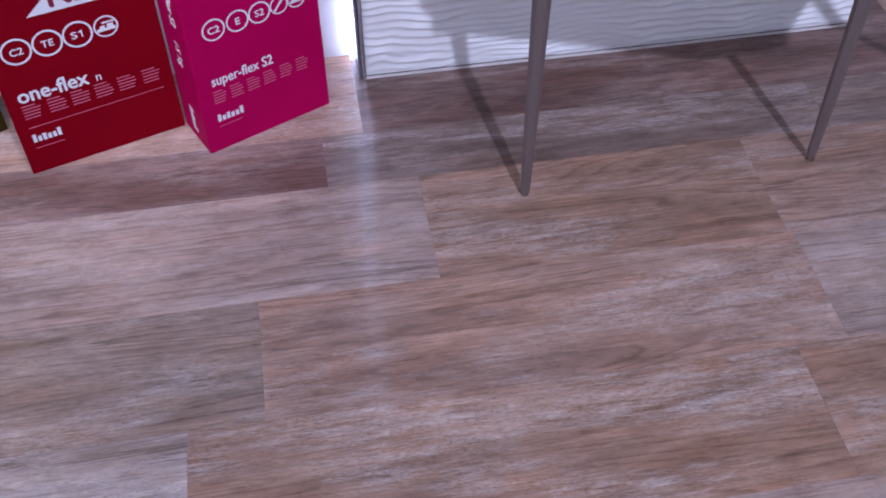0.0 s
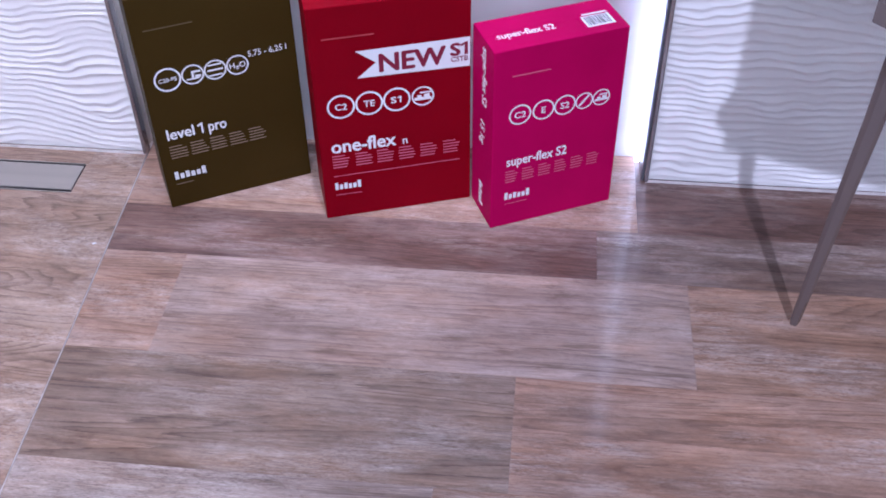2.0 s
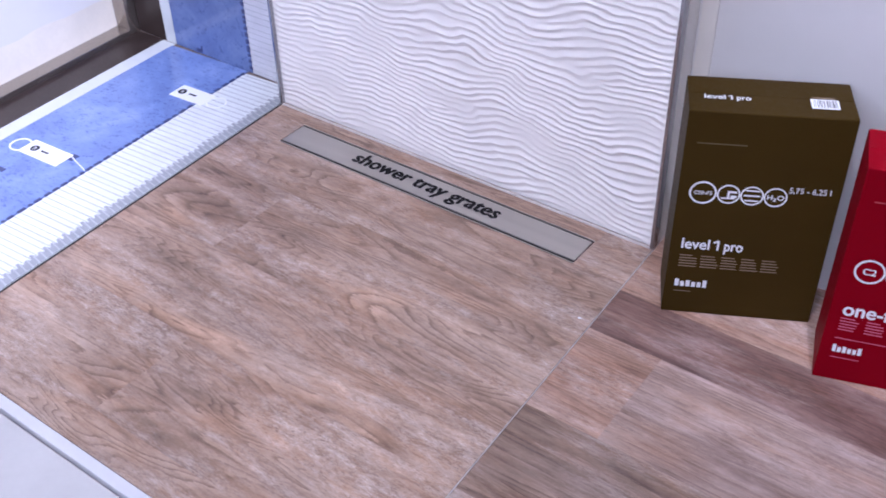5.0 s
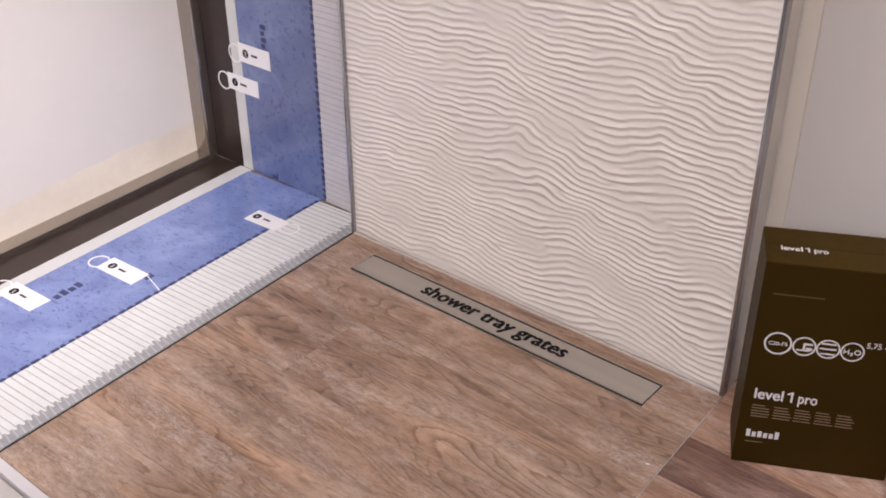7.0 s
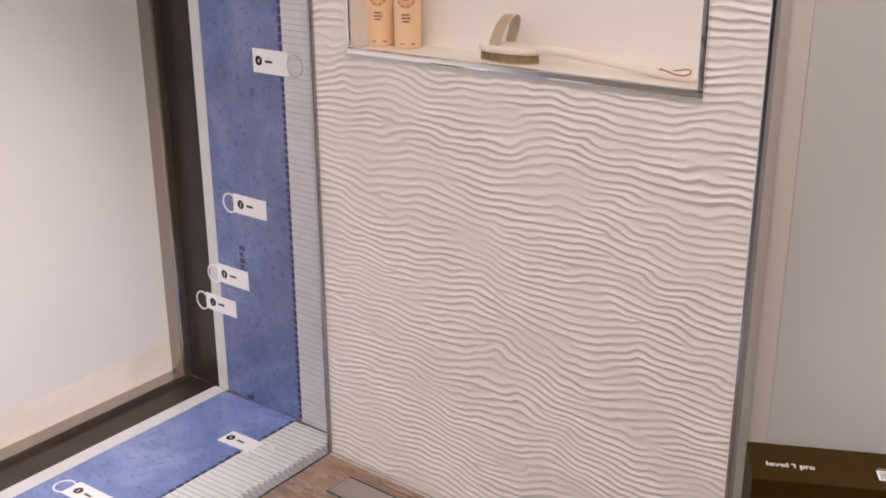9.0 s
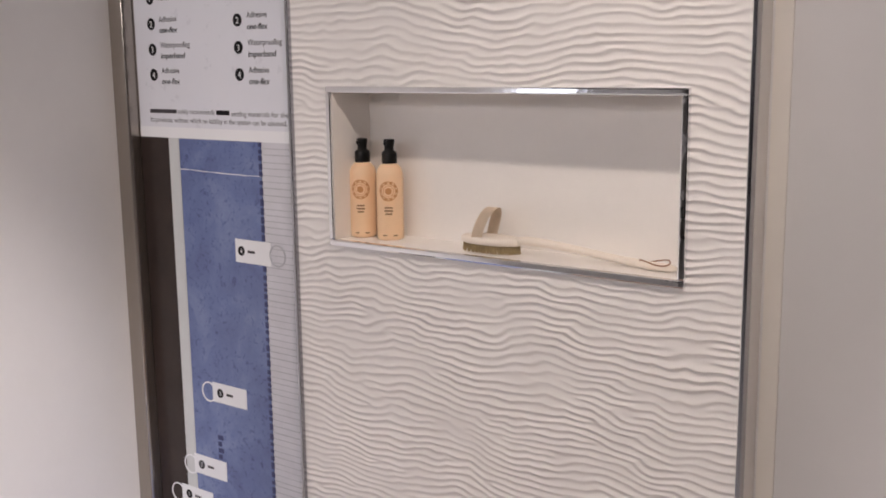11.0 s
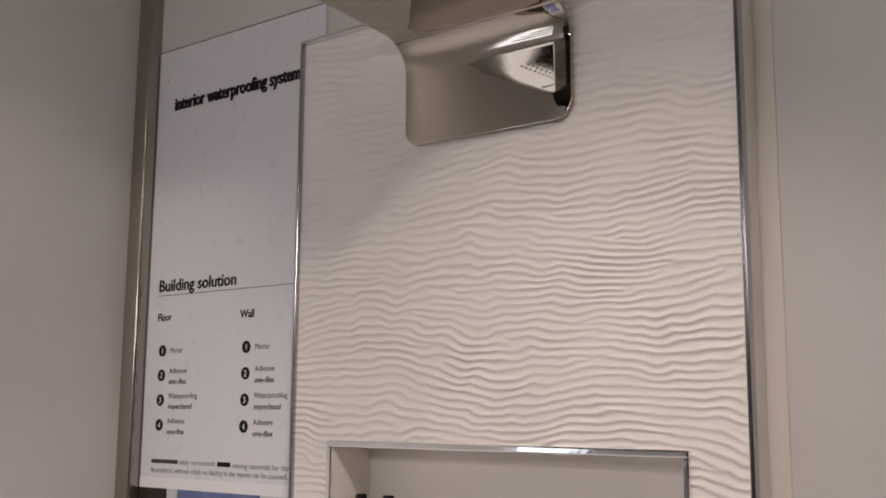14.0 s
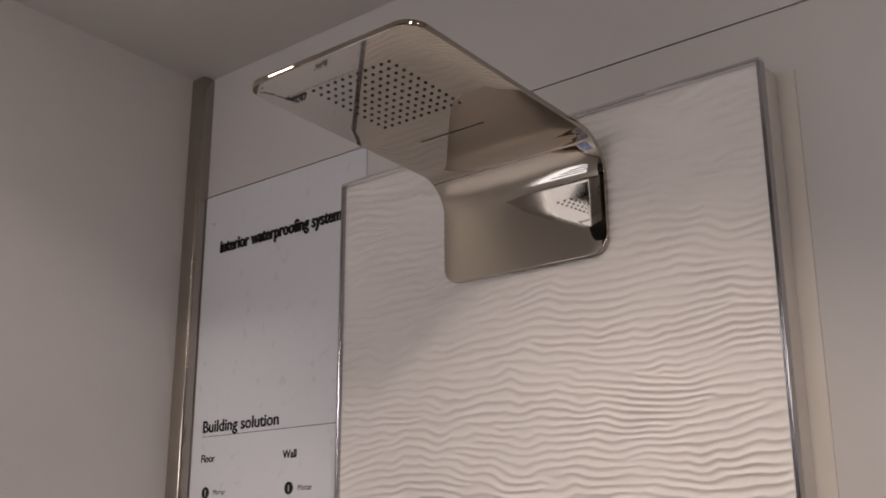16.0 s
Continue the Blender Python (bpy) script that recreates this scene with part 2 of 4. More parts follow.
WHITE_INK = surface("white_ink", (0.79, 0.8, 0.82), 0.4, vary=0.02)
BLUE_INK = surface("dark_blue_ink", (0.03, 0.04, 0.13), 0.4, vary=0.1)
MORTAR = surface("dark_brown_print", (0.033, 0.022, 0.019), 0.45, vary=0.2, scale=12, coat=0.45, shine=0.2)
ADHESIVE = surface("pale_adhesive_print", (0.57, 0.59, 0.59), 0.4, vary=0.04, scale=20, coat=0.3)
RIDGED = surface("combed_white_adhesive", (0.67, 0.7, 0.7), 0.45, vary=0.05, scale=25, coat=0.2)
# RIDGED again for the wall, its weaker light put into a greyer colour.
RIDGED_WALL_DIM = surface("combed_white_adhesive_dim", (0.6, 0.6, 0.64), 0.45, vary=0.05, scale=25, coat=0.3)
# Dark ridge ends and ridge shadows are flat grey tones, as printed.
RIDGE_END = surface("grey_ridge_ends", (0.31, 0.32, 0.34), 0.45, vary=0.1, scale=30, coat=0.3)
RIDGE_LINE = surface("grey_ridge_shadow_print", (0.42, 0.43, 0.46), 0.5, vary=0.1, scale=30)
MEMBRANE = membrane("blue_membrane_print")
# Darker copy for the wall: its weaker light is put into the colour.
MEMBRANE_WALL_DIM = membrane("blue_membrane_print_dim", 0.68)
OLIVE = surface("olive_brown_carton", (0.042, 0.0245, 0.004), 0.5, shine=0.06, vary=0.07, scale=10, bump=0.05, bump_scale=400)
RED = surface("red_carton", (0.205, 0.0004, 0.0064), 0.5, shine=0.03, vary=0.05, scale=10, bump=0.05, bump_scale=400)
PINK = surface("magenta_carton", (0.44, 0.0005, 0.08), 0.55, shine=0.04, vary=0.05, scale=10, bump=0.05, bump_scale=400)
PINK_INK = surface("pale_pink_ink", (0.58, 0.12, 0.2), 0.4, vary=0.05)
RED_INK = surface("dark_red_ink", (0.2, 0.003, 0.03), 0.4, vary=0.05)
OLIVE_INK = surface("dull_olive_ink", (0.1, 0.07, 0.03), 0.4, vary=0.05)
DULL_RED_INK = surface("dull_red_ink", (0.42, 0.05, 0.06), 0.4, vary=0.05)
FAINT_INK = surface("faint_ink", (0.24, 0.17, 0.11), 0.4, vary=0.05)
PEACH = surface("peach_plastic", (0.92, 0.64, 0.4), 0.32, vary=0.03, scale=20)
BROWN_INK = surface("brown_ink", (0.28, 0.13, 0.06), 0.45, vary=0.08)
ORANGE_INK = surface("orange_brown_ink", (0.62, 0.28, 0.11), 0.4, vary=0.08)
BLACK_PLASTIC = surface("black_plastic", (0.006, 0.006, 0.006), 0.35, shine=0.25, vary=0.1)
BRUSH_WOOD = surface("pale_beech", (0.86, 0.78, 0.68), 0.5, vary=0.06, scale=8, stretch=(0.3, 4, 4), bump=0.1)
BRISTLE = surface("tan_bristle", (0.42, 0.32, 0.17), 0.75, vary=0.2, scale=60)
COTTON = surface("beige_cotton_strap", (0.78, 0.67, 0.54), 0.9, vary=0.08, scale=30, bump=0.3, bump_scale=500)
SMOKE = clear_plastic("smoky_polycarbonate", (0.17, 0.135, 0.127), 0.16)
LED = glow("led_strip_light", (0.9, 0.95, 1.0), 10.0)
# Glow of the panel added for the shower head's reflection.
GLOW_PANEL = glow("cool_glow_panel", (0.85, 0.93, 1.0), 4.0)
WOODS = {
    "dark": wood_tile("oak_tile_dark", (0.112, 0.06, 0.045), (0.17, 0.096, 0.075), (0.24, 0.15, 0.122), 0.6, 0.8, 0.4),
    "brown": wood_tile("oak_tile_brown", (0.21, 0.121, 0.076), (0.306, 0.183, 0.119), (0.415, 0.264, 0.184), 0.9, 0.9, 0.4),
    "rose": wood_tile("oak_tile_rose", (0.232, 0.153, 0.104), (0.326, 0.222, 0.16), (0.438, 0.318, 0.24), 0.9, 1.2),
    "taupe": wood_tile("oak_tile_taupe", (0.247, 0.147, 0.1), (0.346, 0.216, 0.153), (0.447, 0.298, 0.222), 0.85, 0.9, 0.45),
    "pale": wood_tile("oak_tile_pale", (0.3, 0.21, 0.168), (0.365, 0.262, 0.213), (0.43, 0.318, 0.267), 0.5, 0.8, 0.35),
    "tan": wood_tile("oak_tile_tan", (0.172, 0.116, 0.083), (0.245, 0.17, 0.126), (0.322, 0.234, 0.18), 0.7, 1.2, 0.45),
    "dusk": wood_tile("oak_tile_dusk", (0.145, 0.094, 0.072), (0.2, 0.135, 0.107), (0.265, 0.188, 0.154), 0.8, 0.6, 0.4),
    "limed": wood_tile("oak_tile_limed", (0.25, 0.186, 0.155), (0.36, 0.284, 0.245), (0.47, 0.394, 0.352), 0.9, 0.9, 0.4),
}

# ---- helpers for meshes ----


def mesh_of(name, bm, material, smooth=False):
    mesh = bpy.data.meshes.new(name)
    bm.normal_update()
    bm.to_mesh(mesh)
    bm.free()
    mesh.materials.append(material)
    if smooth:
        for poly in mesh.polygons:
            poly.use_smooth = True
    return mesh


def part(name, bm, material, parent=None, label="", smooth=False):
    """One mesh object, under a thing or a part where one is given."""
    ob = new(name, mesh_of(name, bm, material, smooth))
    if parent is not None:
        ob.parent = parent
    if label:
        ob["label"] = label
    return ob


def thing(name, m, label, category, group="", kind=""):
    ob = new(name)
    ob.matrix_world = m
    return tagged(ob, label, category, group, kind)


def box(bm, x0, y0, z0, x1, y1, z1, bevel=0.0):
    made = bmesh.ops.create_cube(bm, size=1.0, matrix=Matrix.Translation(((x0 + x1) / 2, (y0 + y1) / 2, (z0 + z1) / 2)) @ Matrix.Diagonal((x1 - x0, y1 - y0, z1 - z0, 1)))
    if bevel:
        edges = {e for v in made["verts"] for e in v.link_edges}
        bmesh.ops.bevel(bm, geom=list(edges), offset=bevel, segments=2, affect="EDGES", profile=0.5)
    return bm


def block(x0, y0, z0, x1, y1, z1, bevel=0.0):
    return box(bmesh.new(), x0, y0, z0, x1, y1, z1, bevel)


def prism(points, z0, z1, bm=None):
    """An upright prism over a polygon given counter-clockwise in x and y."""
    bm = bm or bmesh.new()
    low, top = [bm.verts.new((x, y, z0)) for x, y in points], [bm.verts.new((x, y, z1)) for x, y in points]
    bm.faces.new(top)
    bm.faces.new(low[::-1])
    for i in range(len(points)):
        j = (i + 1) % len(points)
        bm.faces.new((low[i], low[j], top[j], top[i]))
    return bm


def disc(bm, x, y, r, z0, z1, n=28, hole=0.0):
    """A disc or a ring lying in the x, y plane, from z0 to z1."""
    ring = lambda radius, z: [bm.verts.new((x + radius * math.cos(a), y + radius * math.sin(a), z)) for a in (2 * math.pi * i / n for i in range(n))]
    out0, out1 = ring(r, z0), ring(r, z1)
    in0, in1 = (ring(hole, z0), ring(hole, z1)) if hole else (None, None)
    if not hole:
        bm.faces.new(out1)
    for i in range(n):
        j = (i + 1) % n
        bm.faces.new((out0[i], out0[j], out1[j], out1[i]))
        if hole:
            bm.faces.new((out1[i], out1[j], in1[j], in1[i]))
            bm.faces.new((in1[i], in1[j], in0[j], in0[i]))
    return bm


def lathe(profile, n=32, bm=None, x=0.0, y=0.0):
    """A turned body from (radius, height) rows."""
    bm = bm or bmesh.new()
    rings = [[bm.verts.new((x + r * math.cos(2 * math.pi * i / n), y + r * math.sin(2 * math.pi * i / n), z)) for i in range(n)] for r, z in profile]
    for a, b in zip(rings, rings[1:]):
        for i in range(n):
            j = (i + 1) % n
            bm.faces.new((a[i], a[j], b[j], b[i]))
    bm.faces.new(rings[0][::-1])
    bm.faces.new(rings[-1])
    return bm


def tube(points, radii, n=12, bm=None, flat=1.0):
    """A tapered bar along points; flat squeezes it across."""
    bm = bm or bmesh.new()
    rings = []
    for i, p in enumerate(points):
        a, b = Vector(points[max(i - 1, 0)]), Vector(points[min(i + 1, len(points) - 1)])
        q = (b - a).to_track_quat("Z", "Y")
        r = radii[i]
        rings.append([bm.verts.new(Vector(p) + q @ Vector((r * math.cos(2 * math.pi * k / n), flat * r * math.sin(2 * math.pi * k / n), 0))) for k in range(n)])
    for a, b in zip(rings, rings[1:]):
        for k in range(n):
            j = (k + 1) % n
            bm.faces.new((a[k], a[j], b[j], b[k]))
    bm.faces.new(rings[0][::-1])
    bm.faces.new(rings[-1])
    return bm


def lettering(name, text, m, material, parent, width=0.0, height=0.02, bold=0.0, slant=0.0, depth=0.0002, label="", align="LEFT"):
    """Text in the built-in font: capitals of that height, squeezed or stretched to the width; it lies in m's x, y plane."""
    curve = bpy.data.curves.new(name, "FONT")
    curve.body, curve.size, curve.shear, curve.offset, curve.extrude = text, 1.0, slant, 0.0, 0.0
    curve.resolution_u = 3
    curve.align_x = align
    holder = new(name, curve)
    bpy.context.view_layer.update()
    mesh = bpy.data.meshes.new_from_object(holder.evaluated_get(bpy.context.evaluated_depsgraph_get()))
    bpy.data.objects.remove(holder)
    bpy.data.curves.remove(curve)
    xs = [v.co.x for v in mesh.vertices] or [0, 1]
    sy = height / 0.72
    sx = width / (max(xs) - min(xs)) if width else sy
    mesh.transform(Matrix.Diagonal((sx, sy, 1, 1)) @ Matrix.Translation((-min(xs) if align == "LEFT" else 0, 0, 0)))
    bm = bmesh.new()
    for k, (dx, dy) in enumerate([(0, 0), (-0.75 * bold, 0), (0.75 * bold, 0), (0, 0.5 * bold), (0, -0.5 * bold)] if bold else [(0, 0)]):
        moved = Matrix.Translation((dx * sx, dy * sy, 0.00006 * k))
        mesh.transform(moved)
        bm.from_mesh(mesh)
        mesh.transform(moved.inverted())
    bpy.data.meshes.remove(mesh)
    made = bmesh.ops.extrude_face_region(bm, geom=bm.faces[:])
    bmesh.ops.translate(bm, vec=(0, 0, max(depth, 0.0002)), verts=[g for g in made["geom"] if isinstance(g, bmesh.types.BMVert)])
    bmesh.ops.transform(bm, matrix=m, verts=bm.verts[:])
    return part(name, bm, material, parent, label)


def figure_one(name, m, material, parent, height, weight=0.2, depth=0.0003):
    """The figure 1 with its flag, its stem's left foot at the origin."""
    w, f = weight * height, 0.32 * height
    bm = prism([(0, 0), (w, 0), (w, height), (0.25 * w, height), (-f, 0.8 * height), (-f + 0.1 * height, 0.66 * height), (0, 0.8 * height)], 0, depth)
    bmesh.ops.transform(bm, matrix=m, verts=bm.verts[:])
    return part(name, bm, material, parent)


def bars(name, rects, m, material, parent, depth=0.0003, label=""):
    """Flat printed bars, each (x0, y0, x1, y1) in m's plane, as one print."""
    bm = bmesh.new()
    for x0, y0, x1, y1 in rects:
        box(bm, x0, y0, 0, x1, y1, depth)
    bmesh.ops.transform(bm, matrix=m, verts=bm.verts[:])
    return part(name, bm, material, parent, label)


def rings(name, rows, m, material, parent, depth=0.0003, label=""):
    bm = bmesh.new()
    for x, y, r, hole in rows:
        disc(bm, x, y, r, 0, depth, hole=hole)
    bmesh.ops.transform(bm, matrix=m, verts=bm.verts[:])
    return part(name, bm, material, parent, label)


def front(x, z, y=0.0):
    """The plane of an upright face that looks towards -y."""
    return Matrix.Translation((x, y, z)) @ Matrix.Rotation(radians(90), 4, "X")


# ---- the room ----
BACK = 0.07      # the back wall's face
TURN = 3.15      # the shower area's turn against the back wall, degrees
SLANT = math.tan(radians(TURN))
NX0, NX1, NZ0, NZ1, NDEEP = 0.118, 0.884, 0.987, 1.29, 0.112  # the niche's opening and back

bm = bmesh.new()
LOWER = 2.294
box(bm, -3.0, BACK, -0.02, NX0 - 0.01, BACK + 0.12, LOWER)
box(bm, NX1 + 0.01, BACK, -0.02, 6.0, BACK + 0.12, LOWER)
box(bm, NX0 - 0.01, BACK, -0.02, NX1 + 0.01, BACK + 0.12, NZ0 - 0.01)
box(bm, NX0 - 0.01, BACK, NZ1 + 0.01, NX1 + 0.01, BACK + 0.12, LOWER)
wall = part("wall_back", bm, WALL)
tagged(wall, "white lacquered board wall behind the display panels", "wall", kind="structure")
part("upper_board", block(-3.0, BACK, LOWER + 0.003, 6.0, BACK + 0.12, 3.6), WALL, wall, "white board above the joint")
part("joint", block(-3.0, BACK + 0.004, LOWER, 6.0, BACK + 0.1, LOWER + 0.003), DARK, wall, "thin dark joint between the boards")
tagged(part("wall_right", block(6.0, -7.0, -0.02, 6.12, 0.19, 3.6), SHADE), "plain taupe wall of the showroom", "wall", kind="structure")
tagged(part("wall_front", block(-3.0, -7.12, -0.02, 6.12, -7.0, 3.6), SHADE), "plain taupe wall across the showroom", "wall", kind="structure")
tagged(part("wall_left", block(-3.0, -7.0, -0.02, -2.88, 0.19, 3.6), SHADE), "plain taupe wall of the showroom", "wall", kind="structure")
tagged(part("ceiling", block(-3.0, -7.12, 3.6, 6.12, 0.19, 3.72), CEILING), "plain dark grey ceiling, out of view", "ceiling", kind="structure")

tagged(part("ceiling_soffit", block(-0.69, -1.42, SOFFIT, 6.0, BACK, SOFFIT + 0.1), SOFFIT_PAINT), "white lowered ceiling over the shower display", "ceiling", kind="structure")


def downlight(m):
    """A recessed spotlight: a thin ring and its lit lens."""
    ob = thing("ceiling_spotlight", m, "small round recessed spotlight lit in the lowered ceiling", "spotlight", "spotlights in the ceiling")
    part("ring", lathe([(0.044, -0.004), (0.055, -0.0035), (0.058, 0.0), (0.044, 0.0)], 32), WHITE_METAL, ob, "thin white metal ring", True)
    part("lens", lathe([(0.0435, -0.0045), (0.0435, -0.0005)], 32), LAMP_GLASS, ob, "glowing round lens")
    return ob


first = downlight(pose(*DOWNLIGHTS[0], SOFFIT))
for at in DOWNLIGHTS[1:]:
    copy_thing(first, pose(*at, SOFFIT))

# Unseen pale boards, added so the chrome mirrors bright and dark stripes.
for i in range(5):
    x0 = -2.4 + 1.65 * i
    display = part("display_board", block(x0, -6.998, 0.15, x0 + 0.95, -6.95, 2.5, 0.004), WALL)
    tagged(display, "unseen white board against the far wall, added for reflections", "display board", "boards along the far wall")

# ---- floors ----
EDGE = -1.0
ground = part("floor", prism([(-3.0, EDGE), (6.0, EDGE), (6.0, 0.19), (-3.0, 0.19)], -0.03, -0.0035), GROUT)
tagged(ground, "wood-look porcelain tile floor of long weathered planks", "floor", kind="structure")
stone = part("showroom_floor", prism([(-3.0, -7.0), (6.0, -7.0), (6.0, EDGE - 0.024), (-3.0, EDGE - 0.024)], -0.04, -0.012), PALE_GROUT)
tagged(stone, "pale grey porcelain floor tiles beside the display", "floor", kind="structure")
edge = part("floor_edge_trim", block(-0.9, EDGE - 0.022, -0.02, 6.0, EDGE - 0.001, 0.001, 0.0008), WHITE_METAL)
tagged(edge, "pale metal edging strip along the wood-look floor", "trim", kind="structure")


# ---- the left partition with its steel frame ----
SHOWER = pose(0, 0, 0, 0, 0, TURN)
partition = thing("partition", SHOWER, "white painted partition board set back in a polished steel frame", "partition", kind="structure")
part("board", block(-0.7, -3.0, 0.014, -0.646, 0.07, SOFFIT), PARTITION, partition)
part("bottom_rail", block(-0.71, -3.0, -0.004, -0.5965, 0.0652, 0.0155, 0.0015), POST, partition, "polished steel bottom rail")
# Band along the foot, creamier than the board, with an uneven top edge.
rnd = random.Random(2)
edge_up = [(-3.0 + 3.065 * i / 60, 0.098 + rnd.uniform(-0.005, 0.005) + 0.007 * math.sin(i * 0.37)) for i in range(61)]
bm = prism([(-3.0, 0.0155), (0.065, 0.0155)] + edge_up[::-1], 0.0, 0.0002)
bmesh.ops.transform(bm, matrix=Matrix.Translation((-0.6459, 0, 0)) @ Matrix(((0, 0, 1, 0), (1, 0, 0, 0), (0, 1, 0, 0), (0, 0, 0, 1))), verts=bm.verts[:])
part("base_band", bm, BASE_CREAM, partition, "cream band with an uneven top edge along the foot")
part("post", block(-0.71, 0.0656, -0.004, -0.5965, 0.125, SOFFIT - 0.0005, 0.007), POST, partition, "polished taupe steel post with rounded edges", True)

# Unseen glowing panel with dark bars, added for the shower head's reflection.
case = thing("light_box", SHOWER, "unseen cool glowing panel with dark bars, added for reflections", "light box")
part("panel", block(-0.6255, -2.09, 1.05, -0.6, -1.68, 1.85, 0.003), GLOW_PANEL, case, "glowing white panel")
for k in range(4):
    part("shelf", block(-0.5995, -2.08 + 0.03 * k, 1.14 + 0.17 * k, -0.56, -1.78 + 0.02 * k, 1.2 + 0.17 * k, 0.002), REVEAL, case)

# ---- the layered display on the wall ----
FACE = BACK - 0.004
board = thing("wall_layer_board", pose(0, 0, 0), "glossy printed board showing waterproofing layers on the wall", "display board")
PT = 1.186
part("sheet", block(-0.597, FACE, PT, 0.003, BACK, LOWER - 0.002), POSTER, board, "white printed information sheet")
part("sheet_fold", block(-0.597, FACE - 0.001, 1.174, 0.003, BACK, 1.2), WHITE_INK, board, "lighter bottom border")
part("mortar_strip", block(-0.6, FACE + 0.0005, 0.0, -0.493, BACK, PT - 0.012), MORTAR, board, "dark brown mortar layer")
part("adhesive_strip", block(-0.492, FACE, 0.0, -0.454, BACK, PT - 0.012), ADHESIVE, board, "pale adhesive layer")
sheet_blue = part("membrane", block(-0.453, FACE, 0.0, -0.171, BACK, PT - 0.012), MEMBRANE_WALL_DIM, board, "mottled blue membrane layer")
part("ridged_strip", block(-0.168, FACE, 0.0, -0.001, BACK, PT - 0.012), RIDGED_WALL_DIM, board, "combed white adhesive layer")


def comb(along, x0, x1, start, stop, pitch, seed):
    """Thin uneven lines drawn for the combed ridges across x0..x1, one after another."""
    rnd = random.Random(seed)
    bm = bmesh.new()
    at = start
    while at < stop:
        w = pitch * rnd.uniform(0.1, 0.17)
        j = rnd.uniform(-0.1, 0.1) * pitch
        box(bm, x0, at + j, 0, x1, at + j + w, 0.0006)
        at += pitch * rnd.uniform(0.92, 1.08)
    if along == "wall":
        bmesh.ops.transform(bm, matrix=front(0, 0, FACE), verts=bm.verts[:])
    return bm


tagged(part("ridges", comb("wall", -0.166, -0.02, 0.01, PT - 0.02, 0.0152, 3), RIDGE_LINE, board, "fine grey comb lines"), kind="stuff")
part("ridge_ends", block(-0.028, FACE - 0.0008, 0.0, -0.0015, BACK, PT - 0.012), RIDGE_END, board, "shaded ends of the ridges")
rnd = random.Random(8)
dashes, z = [], 0.01
while z < PT - 0.02:
    d = rnd.uniform(0.007, 0.017)
    dashes.append((-0.1775, z, -0.1665, z + d))
    z += d + rnd.uniform(0.004, 0.01)
bars("stitching", dashes, front(0, 0, FACE), BLUE_INK, board, 0.0008, "dashed dark edge of the membrane")
bm = bmesh.new()
pts = [(-0.455 + 0.285 * i / 11, 1.099 + rnd.uniform(-0.0015, 0.0015) - 0.004 * i / 11) for i in range(12)]
for (xa, za), (xb, zb) in zip(pts, pts[1:]):
    w = rnd.uniform(0.0005, 0.0013)
    prism([(xa, za - w), (xb, zb - w), (xb, zb + w), (xa, za + w)], 0, 0.0007, bm)
bmesh.ops.transform(bm, matrix=front(0, 0, FACE), verts=bm.verts[:])
part("seam", bm, WHITE_INK, board, "thin white seam across the membrane")
# a clipped maker's mark on the membrane, as plain bars
bars("printed_mark", [(-0.366, 0.374 + 0.017 * i, -0.352 + 0.006 * (i % 2), 0.386 + 0.017 * i) for i in range(4)], front(0, 0, FACE), BLUE_INK, board, 0.0006)
bars("printed_mark", [(-0.374, 0.004, -0.352, 0.014), (-0.356, 0.012, -0.35, 0.024)], front(0, 0, FACE), BLUE_INK, board, 0.0006)


def layer_tag(parent, m, number, ring_x, ring_y, x0, y0, x1, y1, ink, ring=None):
    """A white callout card with a numbered disc, a word too small to read, and a ring over its layer."""
    card = bars("callout_card", [(x0, y0, x1, y1)], m, WHITE_INK, parent, 0.0012, "white numbered callout card")
    h = y1 - y0
    cy = (y0 + y1) / 2
    left = ring_x < x0 + 0.02
    dx = x0 + 0.028 if left else x0 + 0.02
    rings("ring", [(ring_x, ring_y, 0.026, 0.0225)], m, ring or WHITE_INK, card, 0.0014)
    rings("number_disc", [(dx, cy, 0.0115, 0)], m, BLACK_INK, card, 0.0015)
    lettering("number", number, m @ Matrix.Translation((dx, cy - 0.006, 0.0015)), WHITE_INK, card, height=0.012, align="CENTER")
    bars("word", [(dx + 0.022, cy - 0.003, dx + 0.046, cy + 0.003)], m, ink, card, 0.0015)
    return card


W0 = front(0, 0, FACE)
layer_tag(board, W0, "4", -0.128, 0.915, -0.268, 0.888, -0.150, 0.944, GREY_INK, RIDGE_LINE)
layer_tag(board, W0, "3", -0.39, 0.545, -0.376, 0.523, -0.254, 0.573, GREY_INK)
layer_tag(board, W0, "2", -0.474, 0.336, -0.46, 0.318, -0.339, 0.369, GREY_INK)
layer_tag(board, W0, "1", -0.532, 0.246, -0.516, 0.228, -0.396, 0.274, GREY_INK)

# writing on the information sheet
lettering("title", "interior waterproofing system", front(-0.526, 2.126, FACE), BLACK_INK, board, 0.45, 0.034, 0.05, 0.0, 0.003, "raised black letters")
lettering("heading", "Building solution", front(-0.556, 1.657, FACE), BLACK_INK, board, 0.284, 0.03, 0.052)
bars("rule", [(-0.556, 1.6455, 0.003, 1.647)], W0, GREY_INK, board)
lettering("heading", "Floor", front(-0.556, 1.583, FACE), BLACK_INK, board, 0.052, 0.019, 0.056)
lettering("heading", "Wall", front(-0.252, 1.577, FACE), BLACK_INK, board, 0.046, 0.019, 0.056)
